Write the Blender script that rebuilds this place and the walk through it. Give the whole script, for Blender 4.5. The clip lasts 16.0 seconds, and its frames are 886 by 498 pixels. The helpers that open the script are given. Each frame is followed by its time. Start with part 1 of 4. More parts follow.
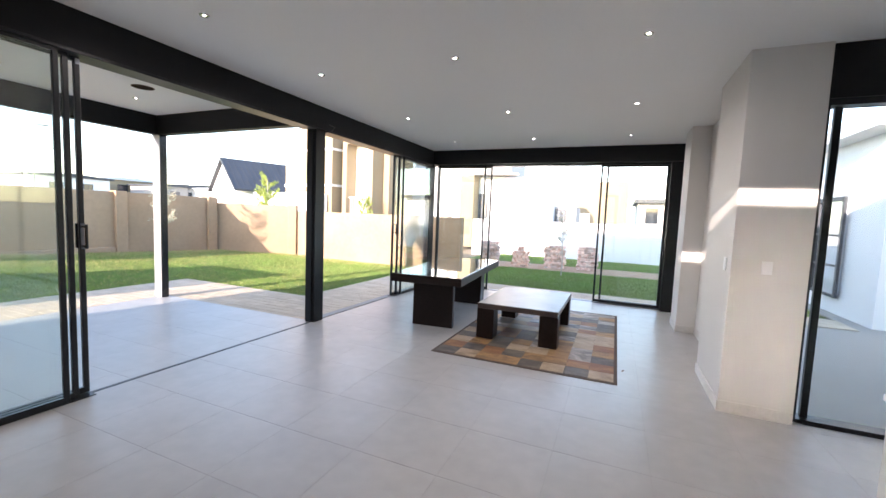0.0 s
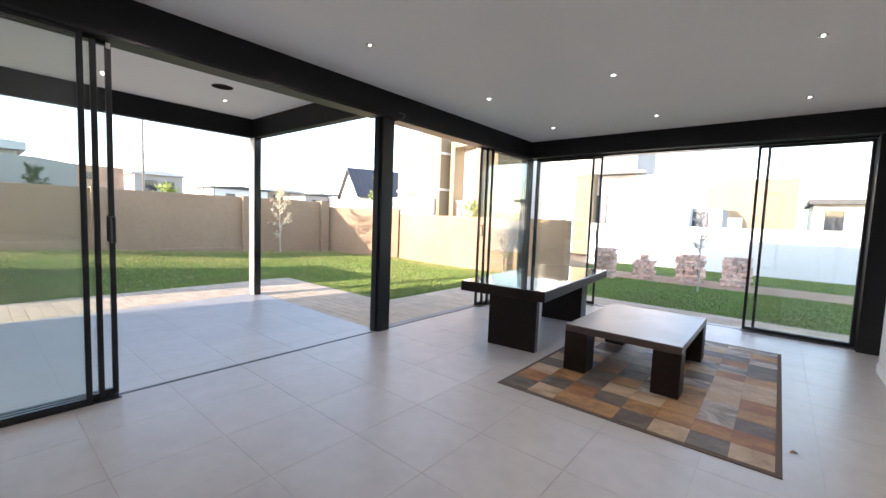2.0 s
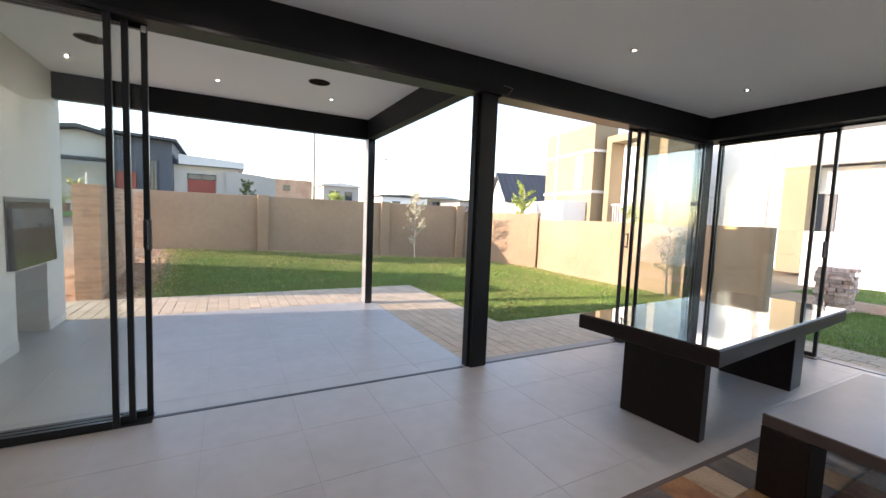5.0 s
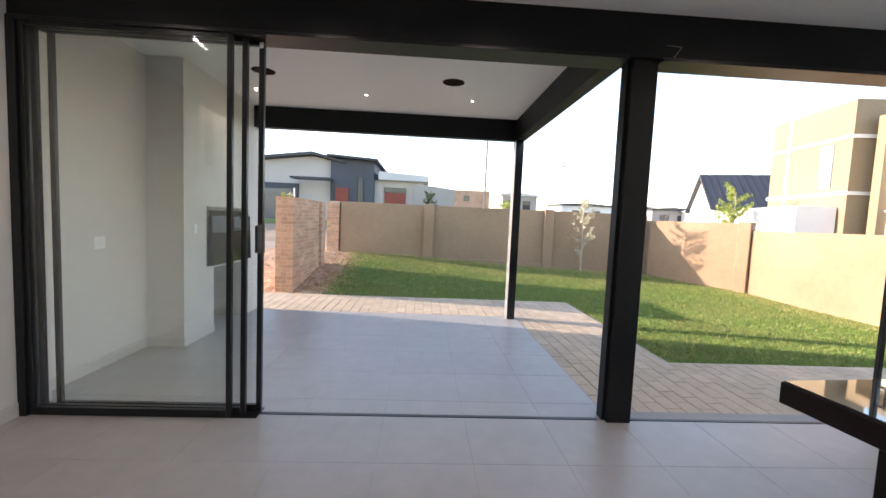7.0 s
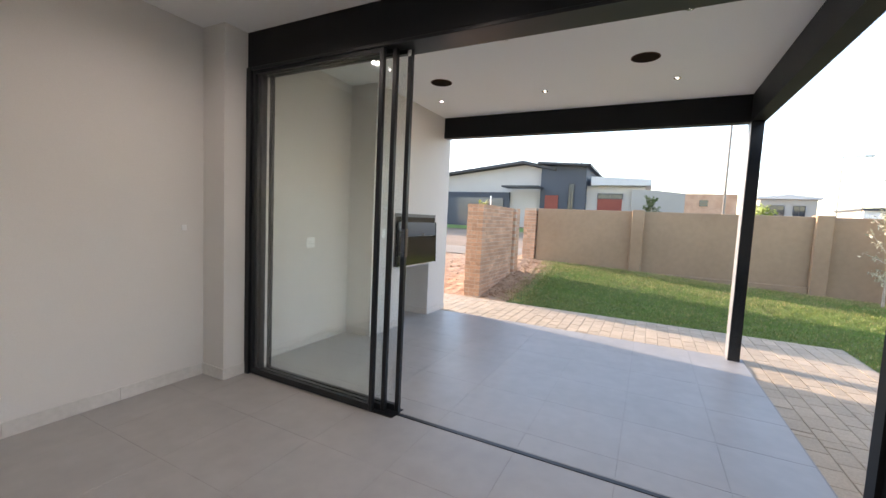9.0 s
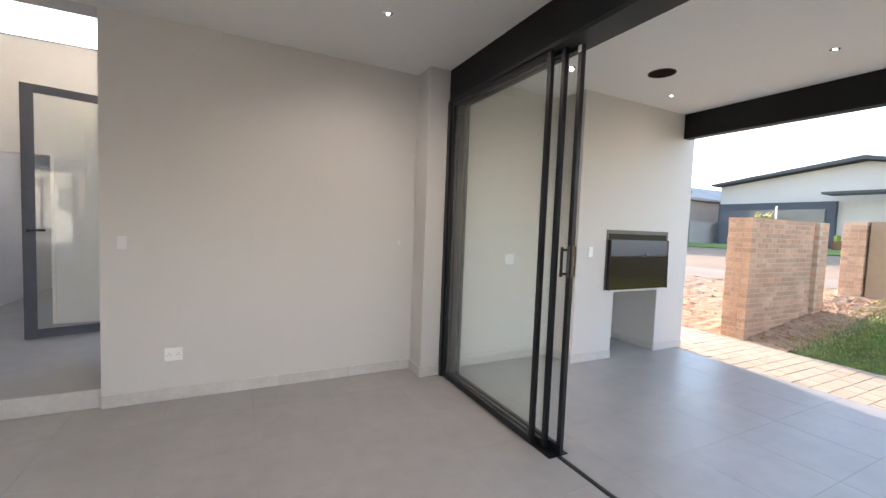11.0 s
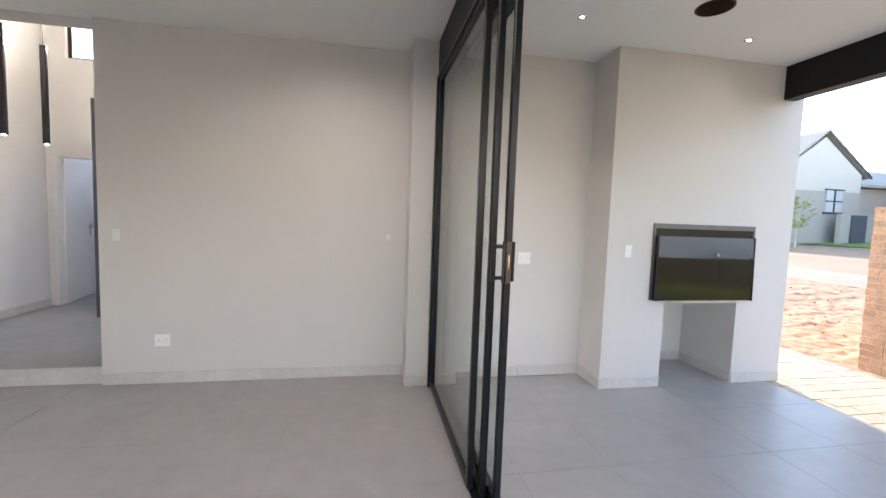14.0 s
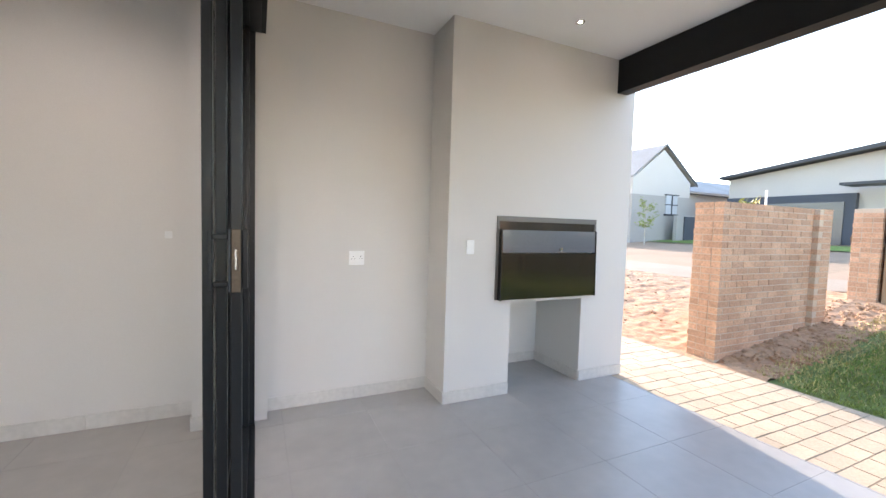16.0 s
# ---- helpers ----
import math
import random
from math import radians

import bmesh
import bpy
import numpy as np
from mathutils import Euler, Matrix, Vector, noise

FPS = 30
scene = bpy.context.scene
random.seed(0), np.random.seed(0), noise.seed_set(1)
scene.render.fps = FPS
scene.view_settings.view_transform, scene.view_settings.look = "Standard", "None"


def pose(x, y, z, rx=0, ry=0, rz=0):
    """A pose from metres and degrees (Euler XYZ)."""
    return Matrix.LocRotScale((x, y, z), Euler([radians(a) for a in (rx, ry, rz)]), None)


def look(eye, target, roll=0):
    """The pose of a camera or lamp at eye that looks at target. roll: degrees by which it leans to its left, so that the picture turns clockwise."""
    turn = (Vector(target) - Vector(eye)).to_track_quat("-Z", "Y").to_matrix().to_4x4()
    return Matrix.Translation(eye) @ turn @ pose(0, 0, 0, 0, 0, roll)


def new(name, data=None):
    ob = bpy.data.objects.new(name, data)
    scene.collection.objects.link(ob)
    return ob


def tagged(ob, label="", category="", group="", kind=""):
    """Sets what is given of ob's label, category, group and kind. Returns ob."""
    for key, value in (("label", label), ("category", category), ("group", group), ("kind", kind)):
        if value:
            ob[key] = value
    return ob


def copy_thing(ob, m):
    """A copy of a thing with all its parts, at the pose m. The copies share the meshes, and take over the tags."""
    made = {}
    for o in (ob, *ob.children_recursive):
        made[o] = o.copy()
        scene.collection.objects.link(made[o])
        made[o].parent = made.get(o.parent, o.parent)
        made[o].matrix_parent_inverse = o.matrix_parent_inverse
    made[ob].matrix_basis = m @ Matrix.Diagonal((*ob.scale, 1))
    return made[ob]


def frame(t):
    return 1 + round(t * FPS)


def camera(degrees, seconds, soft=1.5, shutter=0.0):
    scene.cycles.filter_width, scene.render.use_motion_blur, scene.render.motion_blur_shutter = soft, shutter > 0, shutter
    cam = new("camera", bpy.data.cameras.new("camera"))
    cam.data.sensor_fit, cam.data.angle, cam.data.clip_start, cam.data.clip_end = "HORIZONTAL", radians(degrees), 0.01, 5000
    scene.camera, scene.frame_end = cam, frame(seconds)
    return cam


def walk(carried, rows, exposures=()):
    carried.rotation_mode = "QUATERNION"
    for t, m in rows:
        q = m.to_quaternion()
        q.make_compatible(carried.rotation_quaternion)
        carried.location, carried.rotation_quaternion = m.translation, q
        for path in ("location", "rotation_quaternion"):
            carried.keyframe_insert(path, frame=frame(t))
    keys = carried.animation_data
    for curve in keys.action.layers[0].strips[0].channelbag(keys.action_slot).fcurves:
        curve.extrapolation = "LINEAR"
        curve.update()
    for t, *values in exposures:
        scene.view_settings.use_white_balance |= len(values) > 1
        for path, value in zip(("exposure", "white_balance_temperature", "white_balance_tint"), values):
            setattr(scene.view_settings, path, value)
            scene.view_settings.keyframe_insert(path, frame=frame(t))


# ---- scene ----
cam = camera(95.6, 16.0)
PATH = [
    (0, (0.22, -0.012, 1.587), (-0.564, 1.82, 1.425), 2.3),
    (0.5, (0.301, 0.229, 1.521), (-0.808, 1.885, 1.356), 2.2),
    (1, (0.337, 0.526, 1.513), (-0.873, 2.11, 1.35), 2.3),
    (1.5, (0.246, 0.826, 1.505), (-0.983, 2.395, 1.347), 2.3),
    (2, (0.206, 1.076, 1.498), (-1.072, 2.607, 1.344), 2.2),
    (2.5, (0.164, 1.32, 1.514), (-1.196, 2.779, 1.361), 2.2),
    (3, (0.075, 1.527, 1.504), (-1.304, 2.968, 1.354), 2.3),
    (3.2, (0.031, 1.616, 1.496), (-1.354, 3.051, 1.351), 2.4),
    (5.3, (-0.387, 2.434, 1.51), (-2.205, 3.254, 1.361), 2.2),
    (5.5, (-0.432, 2.531, 1.496), (-2.287, 3.266, 1.354), 2.2),
    (6, (-0.515, 2.725, 1.511), (-2.444, 3.235, 1.37), 2.2),
    (6.5, (-0.598, 2.888, 1.511), (-2.572, 3.177, 1.372), 2.4),
    (7, (-0.738, 2.994, 1.509), (-2.73, 3.099, 1.363), 2.5),
    (7.5, (-0.866, 3.091, 1.513), (-2.857, 2.965, 1.371), 2.5),
    (8, (-0.95, 3.238, 1.538), (-2.897, 2.807, 1.392), 2.5),
    (8.5, (-1.05, 3.383, 1.529), (-2.923, 2.699, 1.379), 2.5),
    (9, (-1.211, 3.436, 1.51), (-2.987, 2.529, 1.356), 2.7),
    (9.5, (-1.37, 3.466, 1.494), (-2.986, 2.298, 1.346), 2.6),
    (10, (-1.523, 3.551, 1.516), (-2.939, 2.147, 1.363), 2.5),
    (10.2, (-1.572, 3.613, 1.511), (-2.88, 2.107, 1.372), 2.3),
    (12.3, (-2.279, 3.905, 1.526), (-2.741, 1.965, 1.386), 2.3),
    (12.5, (-2.359, 3.914, 1.516), (-2.782, 1.964, 1.374), 2.2),
    (13, (-2.574, 3.869, 1.516), (-2.971, 1.915, 1.364), 2.2),
    (13.5, (-2.806, 3.8, 1.513), (-3.185, 1.842, 1.363), 2.1),
    (14, (-3.056, 3.726, 1.516), (-3.424, 1.766, 1.367), 2.0),
    (14.5, (-3.285, 3.642, 1.5), (-3.641, 1.679, 1.358), 2.0),
    (15, (-3.48, 3.53, 1.481), (-3.904, 1.58, 1.348), 1.9),
    (15.5, (-3.635, 3.419, 1.447), (-4.288, 1.532, 1.327), 1.9),
    (16, (-3.807, 3.319, 1.446), (-4.648, 1.508, 1.331), 1.7),
]
EXPOSURES = [(0, 2.93, 6700, 19), (3, 2.56, 6950, 21), (7, 2.38, 7200, 21), (10, 2.66, 7250, 20), (12.5, 2.98, 6950, 19), (16, 2.90, 7050, 19)]
walk(cam, [(t, look(eye, target, roll)) for t, eye, target, roll in PATH], EXPOSURES)
# ---------- helpers for meshes ----------
def bm_box(bm, x0, y0, z0, x1, y1, z1, bev=0.0):
    vs = [bm.verts.new((x, y, z)) for z in (z0, z1) for y in (y0, y1) for x in (x0, x1)]
    fs = [bm.faces.new([vs[i] for i in f]) for f in ((0, 2, 3, 1), (4, 5, 7, 6), (0, 1, 5, 4), (2, 6, 7, 3), (0, 4, 6, 2), (1, 3, 7, 5))]
    if bev > 0:
        es = list({e for f in fs for e in f.edges})
        bmesh.ops.bevel(bm, geom=es, offset=bev, segments=1, affect="EDGES")
    return bm


def box(x0, y0, z0, x1, y1, z1, bev=0.0):
    bm = bmesh.new()
    return bm_box(bm, min(x0, x1), min(y0, y1), min(z0, z1), max(x0, x1), max(y0, y1), max(z0, z1), bev)


def boxes(rows, bev=0.0):
    bm = bmesh.new()
    for r in rows:
        b = box(*r, bev)
        me = bpy.data.meshes.new("tmp")
        b.to_mesh(me)
        bm.from_mesh(me)
        bpy.data.meshes.remove(me)
        b.free()
    return bm


def tube(p0, p1, r0, r1=None, seg=16):
    bm = bmesh.new()
    r1 = r0 if r1 is None else r1
    p0, p1 = Vector(p0), Vector(p1)
    d = p1 - p0
    m = Matrix.Translation((p0 + p1) / 2) @ d.to_track_quat("Z", "Y").to_matrix().to_4x4()
    bmesh.ops.create_cone(bm, cap_ends=True, segments=seg, radius1=r0, radius2=r1, depth=d.length, matrix=m)
    return bm


def prism(poly, axis, a, b):
    """A polygon of two coordinates drawn out along an axis from a to b."""
    bm = bmesh.new()
    def put(p, s):
        return {"x": (s, p[0], p[1]), "y": (p[0], s, p[1]), "z": (p[0], p[1], s)}[axis]
    lo = [bm.verts.new(put(p, a)) for p in poly]
    hi = [bm.verts.new(put(p, b)) for p in poly]
    n = len(poly)
    bm.faces.new(lo[::-1])
    bm.faces.new(hi)
    for i in range(n):
        bm.faces.new((lo[i], lo[(i + 1) % n], hi[(i + 1) % n], hi[i]))
    bmesh.ops.recalc_face_normals(bm, faces=bm.faces)
    return bm


def mesh_of(name, bm, material, smooth=False):
    me = bpy.data.meshes.new(name)
    bm.to_mesh(me)
    bm.free()
    if material is not None:
        me.materials.append(material)
    if smooth:
        for p in me.polygons:
            p.use_smooth = True
    return me


def part(name, bm, material, parent=None, label="", smooth=False):
    ob = new(name, mesh_of(name, bm, material, smooth))
    if parent is not None:
        ob.parent = parent
    if label:
        tagged(ob, label)
    return ob


def structure(name, bm, material, label="", category=""):
    return tagged(part(name, bm, material), label, category, kind="structure")


def thing(name, label, category, at=(0, 0, 0), turn=0, group="", kind=""):
    ob = new(name)
    ob.empty_display_size = 0.1
    ob.matrix_basis = pose(*at, 0, 0, turn)
    return tagged(ob, label, category, group, kind)

# ---------- world, sun, exposure ----------
SUN_TAN, SUN_X = 0.25, 0.20
sun_dir = Vector((SUN_X, 1.0, -SUN_TAN * math.hypot(1, SUN_X))).normalized()
world = bpy.data.worlds.new("world")
scene.world = world
world.use_nodes = True
wn = world.node_tree
sky = wn.nodes.new("ShaderNodeTexSky")
sky.sky_type = "NISHITA"
sky.sun_disc = False
sky.sun_elevation = math.atan(SUN_TAN)
sky.sun_rotation = math.atan2(-sun_dir.x, -sun_dir.y)
sky.air_density, sky.dust_density, sky.ozone_density = 1.0, 0.5, 1.4
wn.links.new(sky.outputs["Color"], wn.nodes["Background"].inputs["Color"])
wn.nodes["Background"].inputs["Strength"].default_value = 0.145
sun = new("sun", bpy.data.lights.new("sun", "SUN"))
sun.data.energy, sun.data.angle, sun.data.color = 1.95, radians(0.5), (1.0, 0.90, 0.79)
sun.matrix_basis = look((0, 0, 30), Vector((0, 0, 30)) + sun_dir)


# ---------- materials ----------
def mat(name, col, rough=0.5, metal=0.0, var=0.08, big=1.2, fine=60.0, bump=0.0, bump_scale=None, col2=None, coat=0.0, island=0.0, spec=None):
    """A painted, mineral or metal surface: patches at one scale, grain at another, fine relief."""
    m = bpy.data.materials.new(name)
    m.use_nodes = True
    nt = m.node_tree
    b = nt.nodes["Principled BSDF"]
    geo = nt.nodes.new("ShaderNodeNewGeometry")
    n1, n2 = nt.nodes.new("ShaderNodeTexNoise"), nt.nodes.new("ShaderNodeTexNoise")
    n1.inputs["Scale"].default_value, n2.inputs["Scale"].default_value = big, fine
    n1.inputs["Detail"].default_value, n2.inputs["Detail"].default_value = 5, 3
    for n in (n1, n2):
        nt.links.new(geo.outputs["Position"], n.inputs["Vector"])
    mix = nt.nodes.new("ShaderNodeMix")
    mix.data_type = "RGBA"
    other = col2 or tuple(min(1, c * (1 - 2.2 * var)) for c in col)
    mix.inputs["A"].default_value = (*col, 1)
    mix.inputs["B"].default_value = (*other, 1)
    ramp = nt.nodes.new("ShaderNodeMapRange")
    ramp.inputs["From Min"].default_value, ramp.inputs["From Max"].default_value = 0.25, 0.78
    nt.links.new(n1.outputs["Fac"], ramp.inputs["Value"])
    nt.links.new(ramp.outputs["Result"], mix.inputs["Factor"])
    hsv = nt.nodes.new("ShaderNodeHueSaturation")
    val = nt.nodes.new("ShaderNodeMapRange")
    val.inputs["To Min"].default_value, val.inputs["To Max"].default_value = 1 - var, 1 + var
    val.inputs["From Min"].default_value, val.inputs["From Max"].default_value = 0.3, 0.7
    nt.links.new(n2.outputs["Fac"], val.inputs["Value"])
    last = val.outputs["Result"]
    if island:
        info = nt.nodes.new("ShaderNodeObjectInfo")
        add = nt.nodes.new("ShaderNodeMath")
        add.operation = "ADD"
        nt.links.new(info.outputs["Random"], add.inputs[0])
        nt.links.new(geo.outputs["Random Per Island"], add.inputs[1])
        fr = nt.nodes.new("ShaderNodeMath")
        fr.operation = "FRACT"
        nt.links.new(add.outputs[0], fr.inputs[0])
        mr = nt.nodes.new("ShaderNodeMapRange")
        mr.inputs["To Min"].default_value, mr.inputs["To Max"].default_value = 1 - island, 1 + island
        nt.links.new(fr.outputs[0], mr.inputs["Value"])
        mul = nt.nodes.new("ShaderNodeMath")
        mul.operation = "MULTIPLY"
        nt.links.new(last, mul.inputs[0])
        nt.links.new(mr.outputs["Result"], mul.inputs[1])
        last = mul.outputs[0]
    nt.links.new(last, hsv.inputs["Value"])
    nt.links.new(mix.outputs["Result"], hsv.inputs["Color"])
    nt.links.new(hsv.outputs["Color"], b.inputs["Base Color"])
    rr = nt.nodes.new("ShaderNodeMapRange")
    rr.inputs["To Min"].default_value, rr.inputs["To Max"].default_value = max(0.02, rough - 0.06), min(1, rough + 0.06)
    nt.links.new(n1.outputs["Fac"], rr.inputs["Value"])
    nt.links.new(rr.outputs["Result"], b.inputs["Roughness"])
    b.inputs["Metallic"].default_value = metal
    b.inputs["Coat Weight"].default_value = coat
    if spec is not None:
        b.inputs["Specular IOR Level"].default_value = spec
    if bump:
        n3 = nt.nodes.new("ShaderNodeTexNoise")
        n3.inputs["Scale"].default_value = bump_scale or fine
        n3.inputs["Detail"].default_value = 4
        nt.links.new(geo.outputs["Position"], n3.inputs["Vector"])
        bp = nt.nodes.new("ShaderNodeBump")
        bp.inputs["Strength"].default_value = bump
        bp.inputs["Distance"].default_value = 0.01
        nt.links.new(n3.outputs["Fac"], bp.inputs["Height"])
        nt.links.new(bp.outputs["Normal"], b.inputs["Normal"])
    return m


def hide(name, col, col2, level=0.58):
    """Short-haired hide: streaks along the hair that differ from patch to patch, fine hair on top."""
    m = bpy.data.materials.new(name)
    m.use_nodes = True
    nt = m.node_tree
    b = nt.nodes["Principled BSDF"]
    geo, info = nt.nodes.new("ShaderNodeNewGeometry"), nt.nodes.new("ShaderNodeObjectInfo")
    shift = nt.nodes.new("ShaderNodeVectorMath")
    shift.operation = "MULTIPLY_ADD"
    shift.inputs[1].default_value = (6.0, 10.0, 6.0)
    off = nt.nodes.new("ShaderNodeMath")
    off.operation = "MULTIPLY"
    off.inputs[1].default_value = 90.0
    nt.links.new(info.outputs["Random"], off.inputs[0])
    nt.links.new(geo.outputs["Position"], shift.inputs[0])
    nt.links.new(off.outputs[0], shift.inputs[2])
    n1, n2 = nt.nodes.new("ShaderNodeTexNoise"), nt.nodes.new("ShaderNodeTexNoise")
    n1.inputs["Scale"].default_value, n1.inputs["Detail"].default_value, n1.inputs["Distortion"].default_value = 0.5, 4, 0.9
    n2.inputs["Scale"].default_value, n2.inputs["Detail"].default_value = 9.0, 3
    for n in (n1, n2):
        nt.links.new(shift.outputs[0], n.inputs["Vector"])
    ramp = nt.nodes.new("ShaderNodeMapRange")
    ramp.inputs["From Min"].default_value, ramp.inputs["From Max"].default_value = level - 0.16, level + 0.12
    nt.links.new(n1.outputs["Fac"], ramp.inputs["Value"])
    mix = nt.nodes.new("ShaderNodeMix")
    mix.data_type = "RGBA"
    mix.inputs["A"].default_value, mix.inputs["B"].default_value = (*col, 1), (*col2, 1)
    nt.links.new(ramp.outputs["Result"], mix.inputs["Factor"])
    val, hsv = nt.nodes.new("ShaderNodeMapRange"), nt.nodes.new("ShaderNodeHueSaturation")
    val.inputs["From Min"].default_value, val.inputs["From Max"].default_value = 0.3, 0.7
    val.inputs["To Min"].default_value, val.inputs["To Max"].default_value = 0.72, 1.08
    nt.links.new(n2.outputs["Fac"], val.inputs["Value"])
    nt.links.new(val.outputs["Result"], hsv.inputs["Value"])
    nt.links.new(mix.outputs["Result"], hsv.inputs["Color"])
    nt.links.new(hsv.outputs["Color"], b.inputs["Base Color"])
    b.inputs["Roughness"].default_value = 0.62
    bp = nt.nodes.new("ShaderNodeBump")
    bp.inputs["Strength"].default_value, bp.inputs["Distance"].default_value = 0.3, 0.006
    nt.links.new(n2.outputs["Fac"], bp.inputs["Height"])
    nt.links.new(bp.outputs["Normal"], b.inputs["Normal"])
    return m


def glass(name, tint=(0.95, 0.98, 0.965)):
    m = bpy.data.materials.new(name)
    m.use_nodes = True
    b = m.node_tree.nodes["Principled BSDF"]
    b.inputs["Base Color"].default_value = (*tint, 1)
    b.inputs["Transmission Weight"].default_value = 1
    b.inputs["Roughness"].default_value = 0.0
    b.inputs["IOR"].default_value = 1.45
    return m


def glow(name, col, strength):
    m = bpy.data.materials.new(name)
    m.use_nodes = True
    b = m.node_tree.nodes["Principled BSDF"]
    b.inputs["Emission Color"].default_value = (*col, 1)
    b.inputs["Emission Strength"].default_value = strength
    return m


